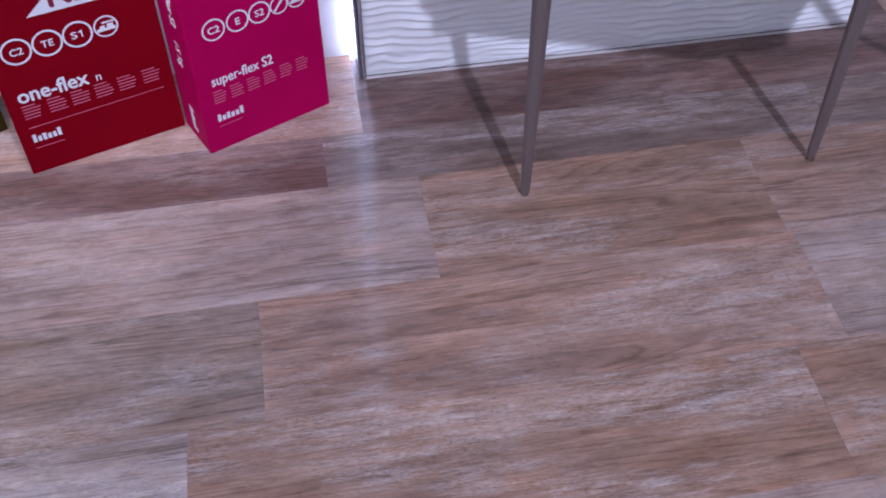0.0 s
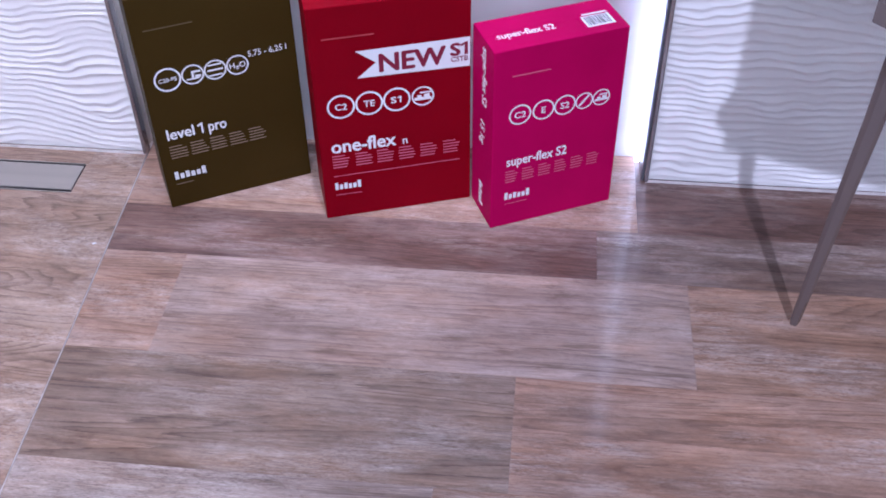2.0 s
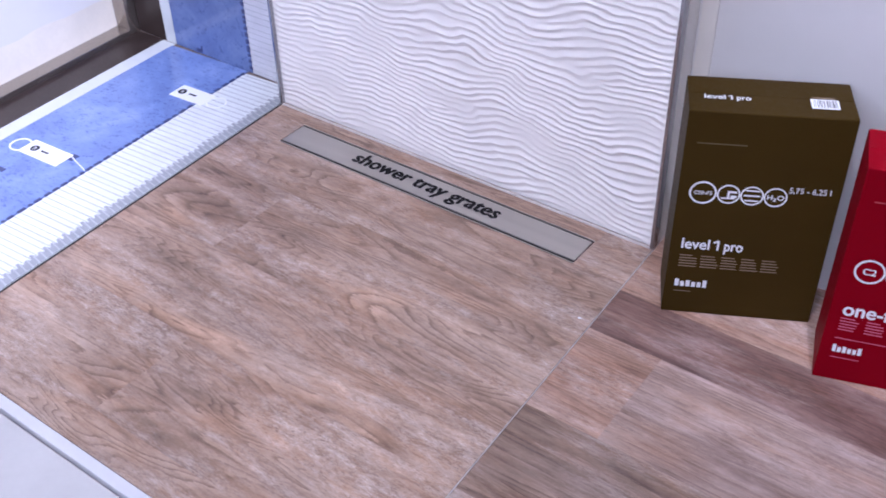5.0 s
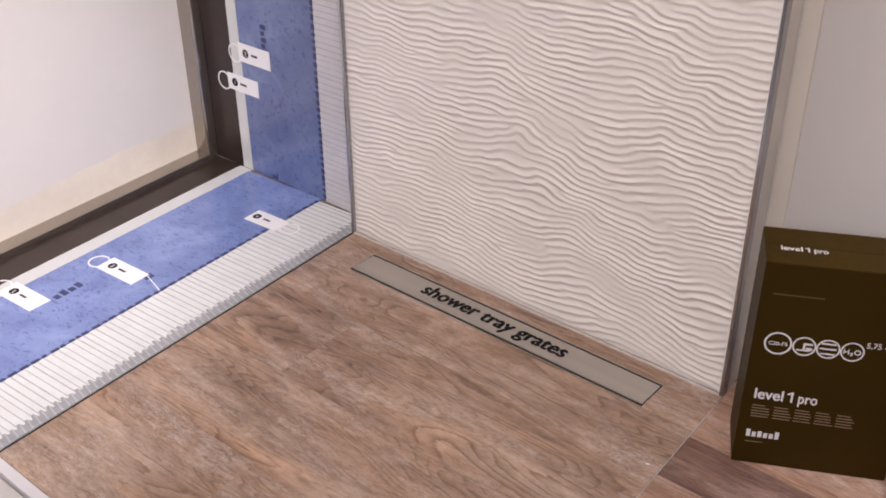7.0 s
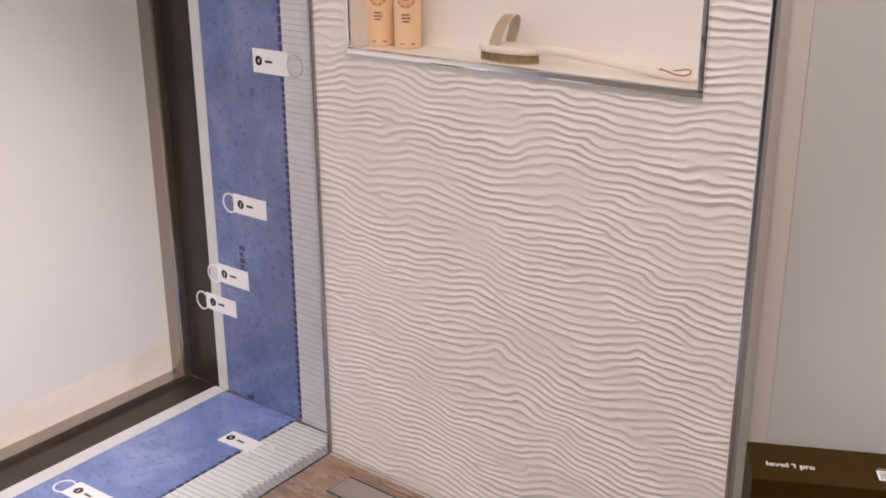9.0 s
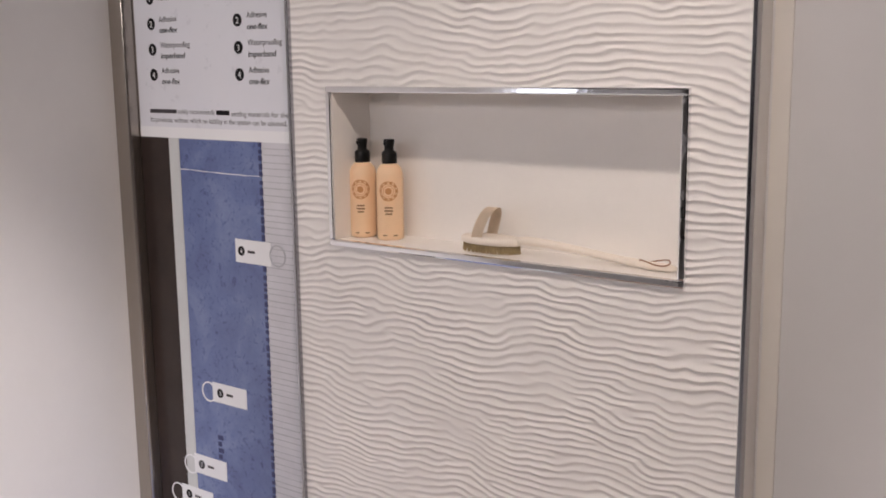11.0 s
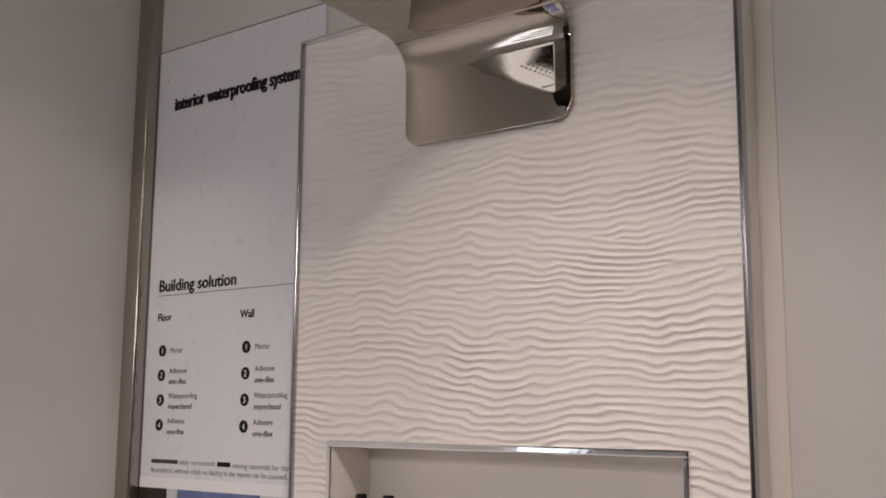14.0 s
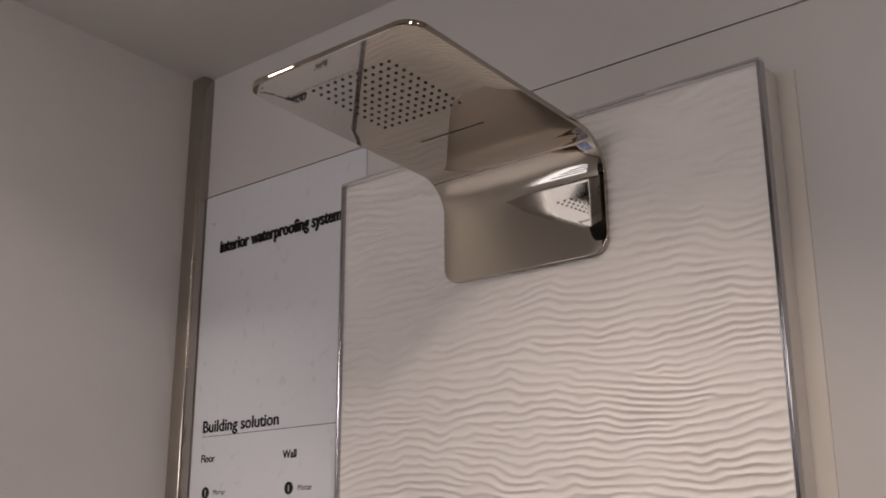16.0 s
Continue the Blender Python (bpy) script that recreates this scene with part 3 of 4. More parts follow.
for col, tx in ((-0.533, -0.503), (-0.228, -0.197)):
    for i, (a, b) in enumerate((("Mortar", ""), ("Adhesive", "one-flex"), ("Waterproofing", "imperband"), ("Adhesive", "one-flex"))):
        z = 1.508 - 0.0607 * i
        rings("number_disc", [(col, z, 0.0145, 0)], W0, BLACK_INK, board, 0.0005)
        lettering("number", str(i + 1), front(col, z - 0.0075, FACE - 0.0005), WHITE_INK, board, height=0.015, align="CENTER")
        wide = {"Mortar": 0.047, "Adhesive": 0.065, "Waterproofing": 0.108}[a]
        lettering("entry", a, front(tx, z + (0.004 if b else -0.006), FACE), GREY_INK, board, wide, 0.0135, 0.014)
        if b:
            lettering("entry", b, front(tx, z - 0.0215, FACE), BLACK_INK, board, {"one-flex": 0.066, "imperband": 0.09}[b], 0.0135, 0.028, 0.2)
bars("maker_name", [(-0.556, 1.2335, -0.4555, 1.243)], W0, GREY_INK, board)
lettering("note", "solely recommends", front(-0.4505, 1.233, FACE), GREY_INK, board, 0.131, 0.0125)
bars("maker_name", [(-0.3135, 1.2325, -0.268, 1.2435)], W0, BLACK_INK, board)
lettering("note", "setting materials for the installation of", front(-0.262, 1.231, FACE), GREY_INK, board, 0.296, 0.0125)
lettering("note", "its products, without which no liability in the system can be assumed.", front(-0.556, 1.212, FACE), GREY_INK, board, 0.474, 0.0125)
part("screw_head", tube([(-0.56, FACE - 0.001, 2.212), (-0.56, FACE, 2.212)], [0.003, 0.004], 10), STEEL, board)

# ---- the layered display on the floor ----
tray = thing("floor_layer_board", SHOWER, "glossy printed board showing waterproofing layers along the floor", "display board")
V1, V0 = 0.065, -1.02
part("mortar_strip", block(-0.598, V0, -0.02, -0.501, V1 + 0.03, -0.0005), MORTAR, tray, "dark brown mortar layer")
part("adhesive_strip", block(-0.5, V0, -0.02, -0.456, V1 + 0.025, 0.0), ADHESIVE, tray, "pale adhesive layer")
part("membrane", block(-0.455, V0, -0.02, -0.185, V1 + 0.015, 0.0), MEMBRANE, tray, "mottled blue membrane layer")
part("ridged_strip", block(-0.181, V0, -0.02, -0.006, V1, 0.0), RIDGED, tray, "combed white adhesive layer")
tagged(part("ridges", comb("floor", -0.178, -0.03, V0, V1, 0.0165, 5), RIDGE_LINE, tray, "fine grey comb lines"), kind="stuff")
part("edge_gap", block(-0.0055, V0, -0.02, -0.0015, V1, -0.001), DARK, tray, "dark joint beside the planks")
rnd = random.Random(12)
teeth, v = [], V0
while v < V1 - 0.017:
    w = rnd.uniform(0.03, 0.038)
    teeth += [(-0.007 - w, v + 0.004), (-0.007 - w, v + 0.0095), (-0.03, v + 0.0125), (-0.03, v + 0.0165)]
    v += 0.0165
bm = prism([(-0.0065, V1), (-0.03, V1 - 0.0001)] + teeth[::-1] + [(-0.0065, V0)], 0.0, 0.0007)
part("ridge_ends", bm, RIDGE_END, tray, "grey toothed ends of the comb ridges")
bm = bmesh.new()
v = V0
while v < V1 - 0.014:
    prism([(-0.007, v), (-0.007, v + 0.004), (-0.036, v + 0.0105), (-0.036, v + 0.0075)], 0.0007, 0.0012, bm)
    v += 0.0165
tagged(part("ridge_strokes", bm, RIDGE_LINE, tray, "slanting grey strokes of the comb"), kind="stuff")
dashes, v = [], V0
while v < V1:
    d = rnd.uniform(0.008, 0.02)
    dashes.append((-0.1895, v, -0.18, v + d))
    v += d + rnd.uniform(0.005, 0.012)
FLAT = pose(0, 0, 0)
bars("stitching", dashes, FLAT, BLUE_INK, tray, 0.0008, "dashed dark edge of the membrane")
bm = prism([(-0.265, -0.438), (-0.187, -0.464), (-0.187, -0.461), (-0.265, -0.4355)], 0, 0.0008)
part("seam", bm, WHITE_INK, tray, "thin white seam across the membrane")
bars("printed_mark", [(-0.366 + 0.006 * (i % 2), -0.565 - 0.02 * i, -0.343, -0.551 - 0.02 * i) for i in range(4)], FLAT, BLUE_INK, tray, 0.0006)
bars("printed_mark", [(-0.262, -0.452, -0.243, -0.428)], FLAT, BLUE_INK, tray, 0.0006)
layer_tag(tray, FLAT, "4", -0.141, -0.086, -0.272, -0.116, -0.165, -0.062, GREY_INK)
layer_tag(tray, FLAT, "3", -0.4, -0.466, -0.385, -0.487, -0.257, -0.433, GREY_INK)
layer_tag(tray, FLAT, "2", -0.493, -0.668, -0.478, -0.69, -0.352, -0.635, GREY_INK)


# ---- the tiled display panels ----
def sine_sum(x, z, seed, fx, fz, count=10):
    """Smooth random field from a sum of sines, about -1 to 1."""
    rng = np.random.RandomState(seed)
    out = np.zeros_like(x)
    for _ in range(count):
        out += np.sin(2 * np.pi * (fx * rng.uniform(-1.4, 1.4) * x + fz * rng.uniform(-1.4, 1.4) * z) + rng.uniform(0, 6.28))
    return out / math.sqrt(count)


def wave_relief(x, z, seed):
    """Height of the wind-rippled tile: ridges with a soft lip and a scooped underside, that fork, swell and die away."""
    rng = np.random.RandomState(seed + 50)
    bend = 0.0105 * sine_sum(x, z, seed, 2.2, 2.4) + 0.0036 * sine_sum(x, z, seed + 1, 7.0, 5.0)
    kink = 0.0034 * (np.abs(sine_sum(x, z, seed + 2, 8.5, 9.0)) - 0.8) + 0.0013 * sine_sum(x, z, seed + 4, 17.0, 9.0, 14)
    phase = np.log1p(0.09 * (z + bend + kink)) / (0.09 * 0.0144)  # the ripples widen upwards
    size = np.clip(1.0 + 0.42 * sine_sum(x, z, seed + 3, 4.5, 9.0, 16), 0.25, 1.9)
    for _ in range(int(58 * (x.max() - x.min()) * (z.max() - z.min()))):
        cx, cz, sign = rng.uniform(x.min(), x.max()), rng.uniform(z.min(), z.max()), rng.choice((-1, 1))
        u, v = (x - cx) * 0.42, z - cz
        phase += sign * np.arctan2(v, u) / (2 * math.pi)
        size *= 1 - 0.75 * np.exp(-(u * u + v * v) / 0.006**2)
    edge = np.minimum(np.minimum(z - z.min(), z.max() - z) / 0.014, np.minimum(x - x.min(), x.max() - x) / 0.012)
    size *= np.clip(0.2 + 0.8 * edge, 0.2, 1.0)
    phase = phase % 1.0
    lip = 0.4
    rise = np.clip(phase / (1 - lip), 0, 1)
    fall = np.clip((phase - 1 + lip) / lip, 0, 1)
    shelf = np.where(phase < 1 - lip, 1 - np.sin(rise * math.pi / 2) ** 1.15, fall * fall * (1.6 - 0.6 * fall))
    return 0.0029 * (1 + 0.14 * z) * size * shelf


def wave_face(x0, x1, z0, z1, seed, hole=None, dx=0.0065, dz=0.0016, gain=1.0):
    nx, nz = int(round((x1 - x0) / dx)) + 1, int(round((z1 - z0) / dz)) + 1
    xs, zs = np.linspace(x0, x1, nx), np.linspace(z0, z1, nz)
    gx, gz = np.meshgrid(xs, zs)
    gy = 0.0015 - gain * wave_relief(gx, gz, seed)
    verts = np.stack([gx, gy, gz], -1).reshape(-1, 3)
    i, k = np.meshgrid(np.arange(nx - 1), np.arange(nz - 1))
    a = (k * nx + i).ravel()
    if hole:
        cx, cz = (xs[:-1] + xs[1:])[None, :] / 2, (zs[:-1] + zs[1:])[:, None] / 2
        keep = ~((cx > hole[0]) & (cx < hole[1]) & (cz > hole[2]) & (cz < hole[3])).ravel()
        a = a[keep]
    faces = np.stack([a, a + 1, a + nx + 1, a + nx], -1)
    mesh = bpy.data.meshes.new("wave_tile_face")
    mesh.from_pydata(verts.tolist(), [], faces.tolist())
    mesh.materials.append(TILE)
    for poly in mesh.polygons:
        poly.use_smooth = True
    return mesh


TOP = 2.172


def trims(parent, x0, x1):
    for name, x in (("edge_trim", x0 - 0.004), ("edge_trim", x1 - 0.004)):
        part(name, block(x, -0.0085, 0.001, x + 0.008, 0.012, TOP + 0.002, 0.002), TRIM, parent, "thin polished metal edge trim")
    part("top_trim", block(x0 - 0.004, -0.0088, TOP - 0.002, x1 + 0.004, 0.012, TOP + 0.006, 0.002), CHROME, parent, "thin polished metal edge trim")


panel = thing("wave_tile_panel", pose(0, 0, 0), "white wave-textured ceramic shower wall panel with a lit niche", "tiled panel", "wave tile panels")
for x0, z0, x1, z1 in ((0.001, 0.001, NX0 - 0.005, TOP), (NX1 + 0.005, 0.001, 0.999, TOP), (NX0 - 0.005, 0.001, NX1 + 0.005, NZ0 - 0.005), (NX0 - 0.005, NZ1 + 0.005, NX1 + 0.005, TOP)):
    part("core", block(x0, 0.0035, z0, x1, BACK - 0.0005, z1), CORE, panel, "beige panel body")
face = new("tile_face", wave_face(0.003, 0.997, 0.002, TOP - 0.003, 21, (NX0 - 0.004, NX1 + 0.004, NZ0 - 0.004, NZ1 + 0.004), 0.005, 0.00135))
face.parent = panel
face["label"] = "white rippled ceramic face"
trims(panel, 0.0, 1.0)
T = 0.004
for x0, y0, z0, x1, y1, z1 in (
    (NX0, 0.006, NZ0 - T, NX1, NDEEP, NZ0 - 0.0003),
    (NX0, 0.006, NZ1 + 0.0003, NX1, NDEEP, NZ1 + T),
    (NX0 + 0.0003, -0.0055, NZ0 + 0.0005, NX0 + 0.0015, NDEEP - 0.0005, NZ1 - 0.0005),
    (NX1 + 0.0003, 0.006, NZ0 - T, NX1 + T, NDEEP, NZ1 + T),
    (NX0 - T, NDEEP, NZ0 - T, NX1 + T, NDEEP + 0.006, NZ1 + T),
):
    part("niche_board", block(x0, y0, z0, x1, y1, z1), NICHE, panel, "smooth white niche lining")
FW = 0.013


def niche_bar(x0, z0, x1, z1):
    return part("niche_trim", block(x0, -0.0095, z0, x1, 0.005, z1, 0.003), NICHE_CHROME, panel, "polished chrome niche trim")


niche_bar(NX0 - FW, NZ1, NX1 + FW, NZ1 + FW)
niche_bar(NX0 - FW, NZ0 - FW, NX1 + FW, NZ0)
niche_bar(NX0 - FW, NZ0 + 0.0003, NX0, NZ1 - 0.0003)
niche_bar(NX1, NZ0 + 0.0003, NX1 + FW, NZ1 - 0.0003)

BX0, BX1 = 1.959, 2.905
panel_b = thing("wave_tile_panel", pose(0, 0, 0), "white wave-textured ceramic panel lit along its edge", "tiled panel", "wave tile panels")
part("core", block(BX0 + 0.001, 0.0035, 0.001, BX1 - 0.001, BACK - 0.0005, TOP), CORE, panel_b, "beige panel body")
face = new("tile_face", wave_face(BX0 + 0.003, BX1 - 0.003, 0.002, TOP - 0.003, 63, None, 0.008, 0.0016, 1.35))
face.parent = panel_b
face["label"] = "white rippled ceramic face"
trims(panel_b, BX0, BX1)
part("led_strip", block(BX0 - 0.019, BACK - 0.022, 0.004, BX0 - 0.012, BACK - 0.01, TOP - 0.02, 0.001), LED, panel_b, "bright white light strip")
part("side_profile", block(BX0 - 0.009, -0.003, 0.001, BX0 - 0.0045, BACK - 0.012, TOP, 0.001), PROFILE, panel_b, "dark grey side profile")
# Thin strip on the wall, creamier than the board beside it.
tagged(part("wall_profile_trim", block(1.004, BACK - 0.004, 0.0, 1.034, BACK + 0.001, TOP, 0.001), CREAM), "narrow cream strip beside the shower panel", "trim", kind="structure")

for xa, xb in ((0.0, 1.0), (BX0, BX1)):
    tagged(part("sealant_bead_trim", tube([(xa, -0.004, 0.0), ((xa + xb) / 2, -0.004, 0.0), (xb, -0.004, 0.0)], [0.0035] * 3, 10), PALE_GROUT), "thin white sealant bead along the foot of a panel", "trim", kind="structure")

# ---- the drain grate ----
grate = thing("shower_drain_grate", pose(0.503, -0.0895, 0.0, 0, 0, 0), "long brushed steel drain grate set in the floor with black lettering", "drain grate")
part("channel", block(-0.3915, -0.0425, -0.003, 0.3915, 0.0425, -0.0006), DARK, grate, "dark slot round the plate")
part("plate", block(-0.3905, -0.035, -0.003, 0.3905, 0.0362, 0.0012, 0.0008), GRATE, grate, "brushed steel cover plate")
part("frame_bar", block(-0.3925, 0.0412, -0.003, 0.3925, 0.043, 0.0008), GRATE, grate)
part("frame_bar", block(-0.3925, -0.043, -0.003, 0.3925, -0.0412, 0.0008), GRATE, grate)
lettering("lettering", "shower tray grates", Matrix.Translation((-0.2, -0.0115, 0.0013)), BLACK_INK, grate, 0.386, 0.04, 0.058, 0.06, label="black slanted lettering")

# ---- the boxes ----
def carton(label, m, w, d, h, material, group):
    ob = thing("adhesive_box", m, label, "cardboard box", group)
    part("carton", block(0, 0, 0.0005, w, d, h, 0.0018), material, ob)
    # a faint flap joint across the top
    bars("flap_joint", [(0.003, d * 0.5, w - 0.003, d * 0.5 + 0.0005)], Matrix.Translation((0, 0, h)), material, ob, 0.0004)
    return ob


def at_front(w, h, u, v, lift=0.0):
    return front(u * w, v * h, -lift)


def columns(parent, w, h, starts, wide, v0, v1, ink, lines=5):
    """Blocks of print too small to read."""
    rnd = random.Random(len(starts))
    for u in starts:
        step = (v1 - v0) * h / lines
        rects = [(u * w, v1 * h - step * (i + 0.32), (u + wide * (1 if i else 0.75) * rnd.uniform(0.8, 1)) * w, v1 * h - step * i) for i in range(lines)]
        bars("small_print", rects, front(0, 0, 0), ink, parent, 0.0003)


def barcode(parent, x0, y0, x1, y1, z, seed):
    card = bars("barcode_label", [(x0, y0, x1, y1)], Matrix.Translation((0, 0, z)), WHITE_INK, parent, 0.0004, "white barcode label")
    rnd = random.Random(seed)
    rects, x = [], x0 + 0.004
    while x < x1 - 0.004:
        b = rnd.choice((0.0008, 0.0012, 0.002))
        rects.append((x, y0 + 0.004, min(x + b, x1 - 0.003), y1 - 0.003))
        x += b + rnd.choice((0.001, 0.0015, 0.0022))
    bars("barcode", rects, Matrix.Translation((0, 0, z + 0.0004)), GREY_INK, card, 0.0003)


def maker_mark(parent, m, width, height, ink):
    """A maker's name as a row of plain upright bars."""
    step = width / 6
    tall = (1.4, 0.95, 1.2, 0.95, 0.95, 1.4)
    bars("maker_mark", [(k * step, 0, k * step + step * 0.72, height * tall[k]) for k in range(6)], m, ink, parent)


def icon(parent, x, y, r, kind, ink):
    """Small pictograms inside the rings."""
    m = front(x, y, 0)
    if kind == "step":
        bars("pictogram", [(-0.6 * r, -0.5 * r, 0.55 * r, -0.35 * r), (-0.1 * r, -0.35 * r, 0.1 * r, 0.3 * r), (-0.1 * r, 0.15 * r, 0.7 * r, 0.35 * r), (0.2 * r, -0.35 * r, 0.7 * r, -0.1 * r)], m, ink, parent)
    elif kind == "bars":
        bars("pictogram", [(-0.6 * r, 0.45 * r, 0.6 * r, 0.6 * r), (-0.6 * r, -0.6 * r, 0.6 * r, -0.45 * r), (-0.7 * r, -0.08 * r, 0.7 * r, 0.08 * r)], m, ink, parent)
    elif kind == "slash":
        bars("pictogram", [(-0.8 * r, -0.08 * r, 0.8 * r, 0.16 * r)], m @ Matrix.Rotation(radians(48), 4, "Z"), ink, parent)
    else:
        bars("pictogram", [(-0.75 * r, -0.4 * r, 0.75 * r, -0.12 * r), (-0.5 * r, -0.12 * r, -0.1 * r, 0.12 * r), (0.1 * r, -0.12 * r, 0.6 * r, 0.2 * r), (-0.25 * r, 0.3 * r, 0.75 * r, 0.45 * r)], m, ink, parent)


def ring_row(parent, w, h, v, rows, ink):
    for u, r, what in rows:
        rings("ring", [(u * w, v * h, r, r * 0.86)], front(0, 0, 0), ink, parent)
        if what in ("step", "bars", "slash", "hand"):
            icon(parent, u * w, v * h, r, what, ink)
        else:
            if what == "S1":
                lettering("class_mark", "S", front(u * w - 0.0098, v * h - 0.0063, 0), ink, parent, 0.0085, 0.0125, 0.03)
                figure_one("class_mark", front(u * w + 0.0052, v * h - 0.0063, 0), ink, parent, 0.0125, 0.19)
                continue
            tall = 0.0125 if len(what) < 3 else 0.0105 if len(what) < 5 else 0.0075
            lettering("class_mark", what, front(u * w, v * h - tall * 0.5, 0), ink, parent, height=tall, bold=0.022, align="CENTER")


GROUP = "adhesive boxes against the wall"
w, d, h = 0.2635, 0.1165, 0.4245
ob = carton("tall olive-brown cardboard product box standing on the floor", pose(1.0985, -0.1585, 0, 0, 0, 27.5), w, d, h, OLIVE, GROUP)
bars("maker_line", [(0.075 * w, 0.857 * h, 0.38 * w, 0.862 * h)], front(0, 0, 0), OLIVE_INK, ob)
ring_row(ob, w, h, 0.631, ((0.158, 0.0228, "C20-F5"), (0.318, 0.0192, "step"), (0.463, 0.0192, "bars"), (0.608, 0.0192, "H\u2082O")), WHITE_INK)
lettering("quantity", "5,75 - 6,25 l", at_front(w, h, 0.684, 0.657), WHITE_INK, ob, 0.253 * w, 0.0115, 0.012)
lettering("product_name", "level", at_front(w, h, 0.076, 0.349), WHITE_INK, ob, 0.178 * w, 0.0225, 0.034)
figure_one("product_name", at_front(w, h, 0.302, 0.349), WHITE_INK, ob, 0.0215, 0.17)
lettering("product_name", "pro", at_front(w, h, 0.352, 0.349), WHITE_INK, ob, 0.117 * w, 0.0225, 0.034)
columns(ob, w, h, (0.072, 0.212, 0.345, 0.475, 0.608), 0.12, 0.244, 0.315, FAINT_INK)
maker_mark(ob, at_front(w, h, 0.066, 0.146), 0.222 * w, 0.0115, WHITE_INK)
bars("small_print", [(0.066 * w, 0.118 * h, 0.18 * w, 0.121 * h)], front(0, 0, 0), FAINT_INK, ob)
lettering("product_name", "level", Matrix.Translation((0.097 * w, 0.36 * d, h)), WHITE_INK, ob, 0.126 * w, 0.0145, 0.024)
figure_one("product_name", Matrix.Translation((0.257 * w, 0.36 * d, h)), WHITE_INK, ob, 0.0138, 0.18)
lettering("product_name", "pro", Matrix.Translation((0.293 * w, 0.36 * d, h)), WHITE_INK, ob, 0.083 * w, 0.0145, 0.024)
barcode(ob, 0.733 * w, 0.25 * d, 0.9 * w, 0.5 * d, h, 4)
bars("small_print", [(0.745 * w, 0.53 * d, 0.88 * w, 0.56 * d)], Matrix.Translation((0, 0, h)), FAINT_INK, ob)

ob = carton("tall red cardboard product box with a white new ribbon", pose(1.3865, -0.162, 0, 0, 0, 18.3), w, d, h, RED, GROUP)
bars("maker_line", [(0.08 * w, 0.864 * h, 0.4 * w, 0.869 * h)], front(0, 0, 0), DULL_RED_INK, ob)
rib = [(0.28, 0.681), (0.994, 0.673), (0.994, 0.803), (0.28, 0.8), (0.4, 0.742)]
bm = prism([(u * w, v * h) for u, v in rib], 0, 0.0003)
bmesh.ops.transform(bm, matrix=front(0, 0, 0), verts=bm.verts[:])
ribbon = part("ribbon", bm, WHITE_INK, ob, "white swallow-tailed ribbon")
lettering("ribbon_word", "NEW", at_front(w, h, 0.424, 0.698, 0.0003), RED_INK, ribbon, 0.41 * w, 0.0345, 0.045)
lettering("ribbon_mark", "S", at_front(w, h, 0.872, 0.728, 0.0003), RED_INK, ribbon, 0.055 * w, 0.0235, 0.06)
figure_one("ribbon_mark", at_front(w, h, 0.958, 0.728, 0.0003), RED_INK, ribbon, 0.0235, 0.24)
lettering("ribbon_mark", "CSTB", at_front(w, h, 0.872, 0.7, 0.0003), RED_INK, ribbon, 0.108 * w, 0.0098, 0.02)
ring_row(ob, w, h, 0.56, ((0.162, 0.0235, "C2"), (0.342, 0.0235, "TE"), (0.519, 0.0235, "S1"), (0.687, 0.0192, "hand")), WHITE_INK)
lettering("product_name", "one-flex", at_front(w, h, 0.078, 0.34), WHITE_INK, ob, 0.42 * w, 0.0275, 0.034)
lettering("product_name", "n", at_front(w, h, 0.545, 0.341), WHITE_INK, ob, 0.03 * w, 0.016, 0.015)
columns(ob, w, h, (0.076, 0.228, 0.37, 0.515, 0.66, 0.815), 0.115, 0.254, 0.325, PINK_INK)
bars("small_print", [(0.073 * w, 0.2195 * h, 0.926 * w, 0.2225 * h)], front(0, 0, 0), PINK_INK, ob)
maker_mark(ob, at_front(w, h, 0.075, 0.15), 0.182 * w, 0.011, WHITE_INK)
bars("small_print", [(0.075 * w, 0.12 * h, 0.25 * w, 0.123 * h)], front(0, 0, 0), PINK_INK, ob)
lettering("product_name", "one-flex n", Matrix.Translation((0.931 * w, 0.58 * d, h)) @ Matrix.Rotation(radians(180), 4, "Z"), WHITE_INK, ob, 0.385 * w, 0.0185, 0.02)
lettering("small_print", "one-flex", Matrix.Translation((0.255 * w, 0.345 * d, h)) @ Matrix.Rotation(radians(180), 4, "Z"), WHITE_INK, ob, 0.127 * w, 0.0075, 0.015)

w, d, h = 0.2325, 0.096, 0.3635
ob = carton("short magenta cardboard product box standing on the floor", pose(1.6795, -0.1625, 0, 0, 0, 25.0), w, d, h, PINK, GROUP)
bars("maker_line", [(0.137 * w, 0.859 * h, 0.42 * w, 0.864 * h)], front(0, 0, 0), PINK_INK, ob)
ring_row(ob, w, h, 0.65, ((0.206, 0.0197, "C2"), (0.384, 0.0195, "E"), (0.549, 0.0195, "S2"), (0.699, 0.016, "slash"), (0.833, 0.016, "hand")), WHITE_INK)
lettering("product_name", "super-flex S2", at_front(w, h, 0.118, 0.366), WHITE_INK, ob, 0.472 * w, 0.0195, 0.03)
columns(ob, w, h, (0.11, 0.243, 0.373, 0.503, 0.635, 0.765), 0.1, 0.258, 0.335, PINK_INK)
maker_mark(ob, at_front(w, h, 0.109, 0.165), 0.208 * w, 0.0105, WHITE_INK)
bars("small_print", [(0.109 * w, 0.135 * h, 0.29 * w, 0.138 * h)], front(0, 0, 0), PINK_INK, ob)
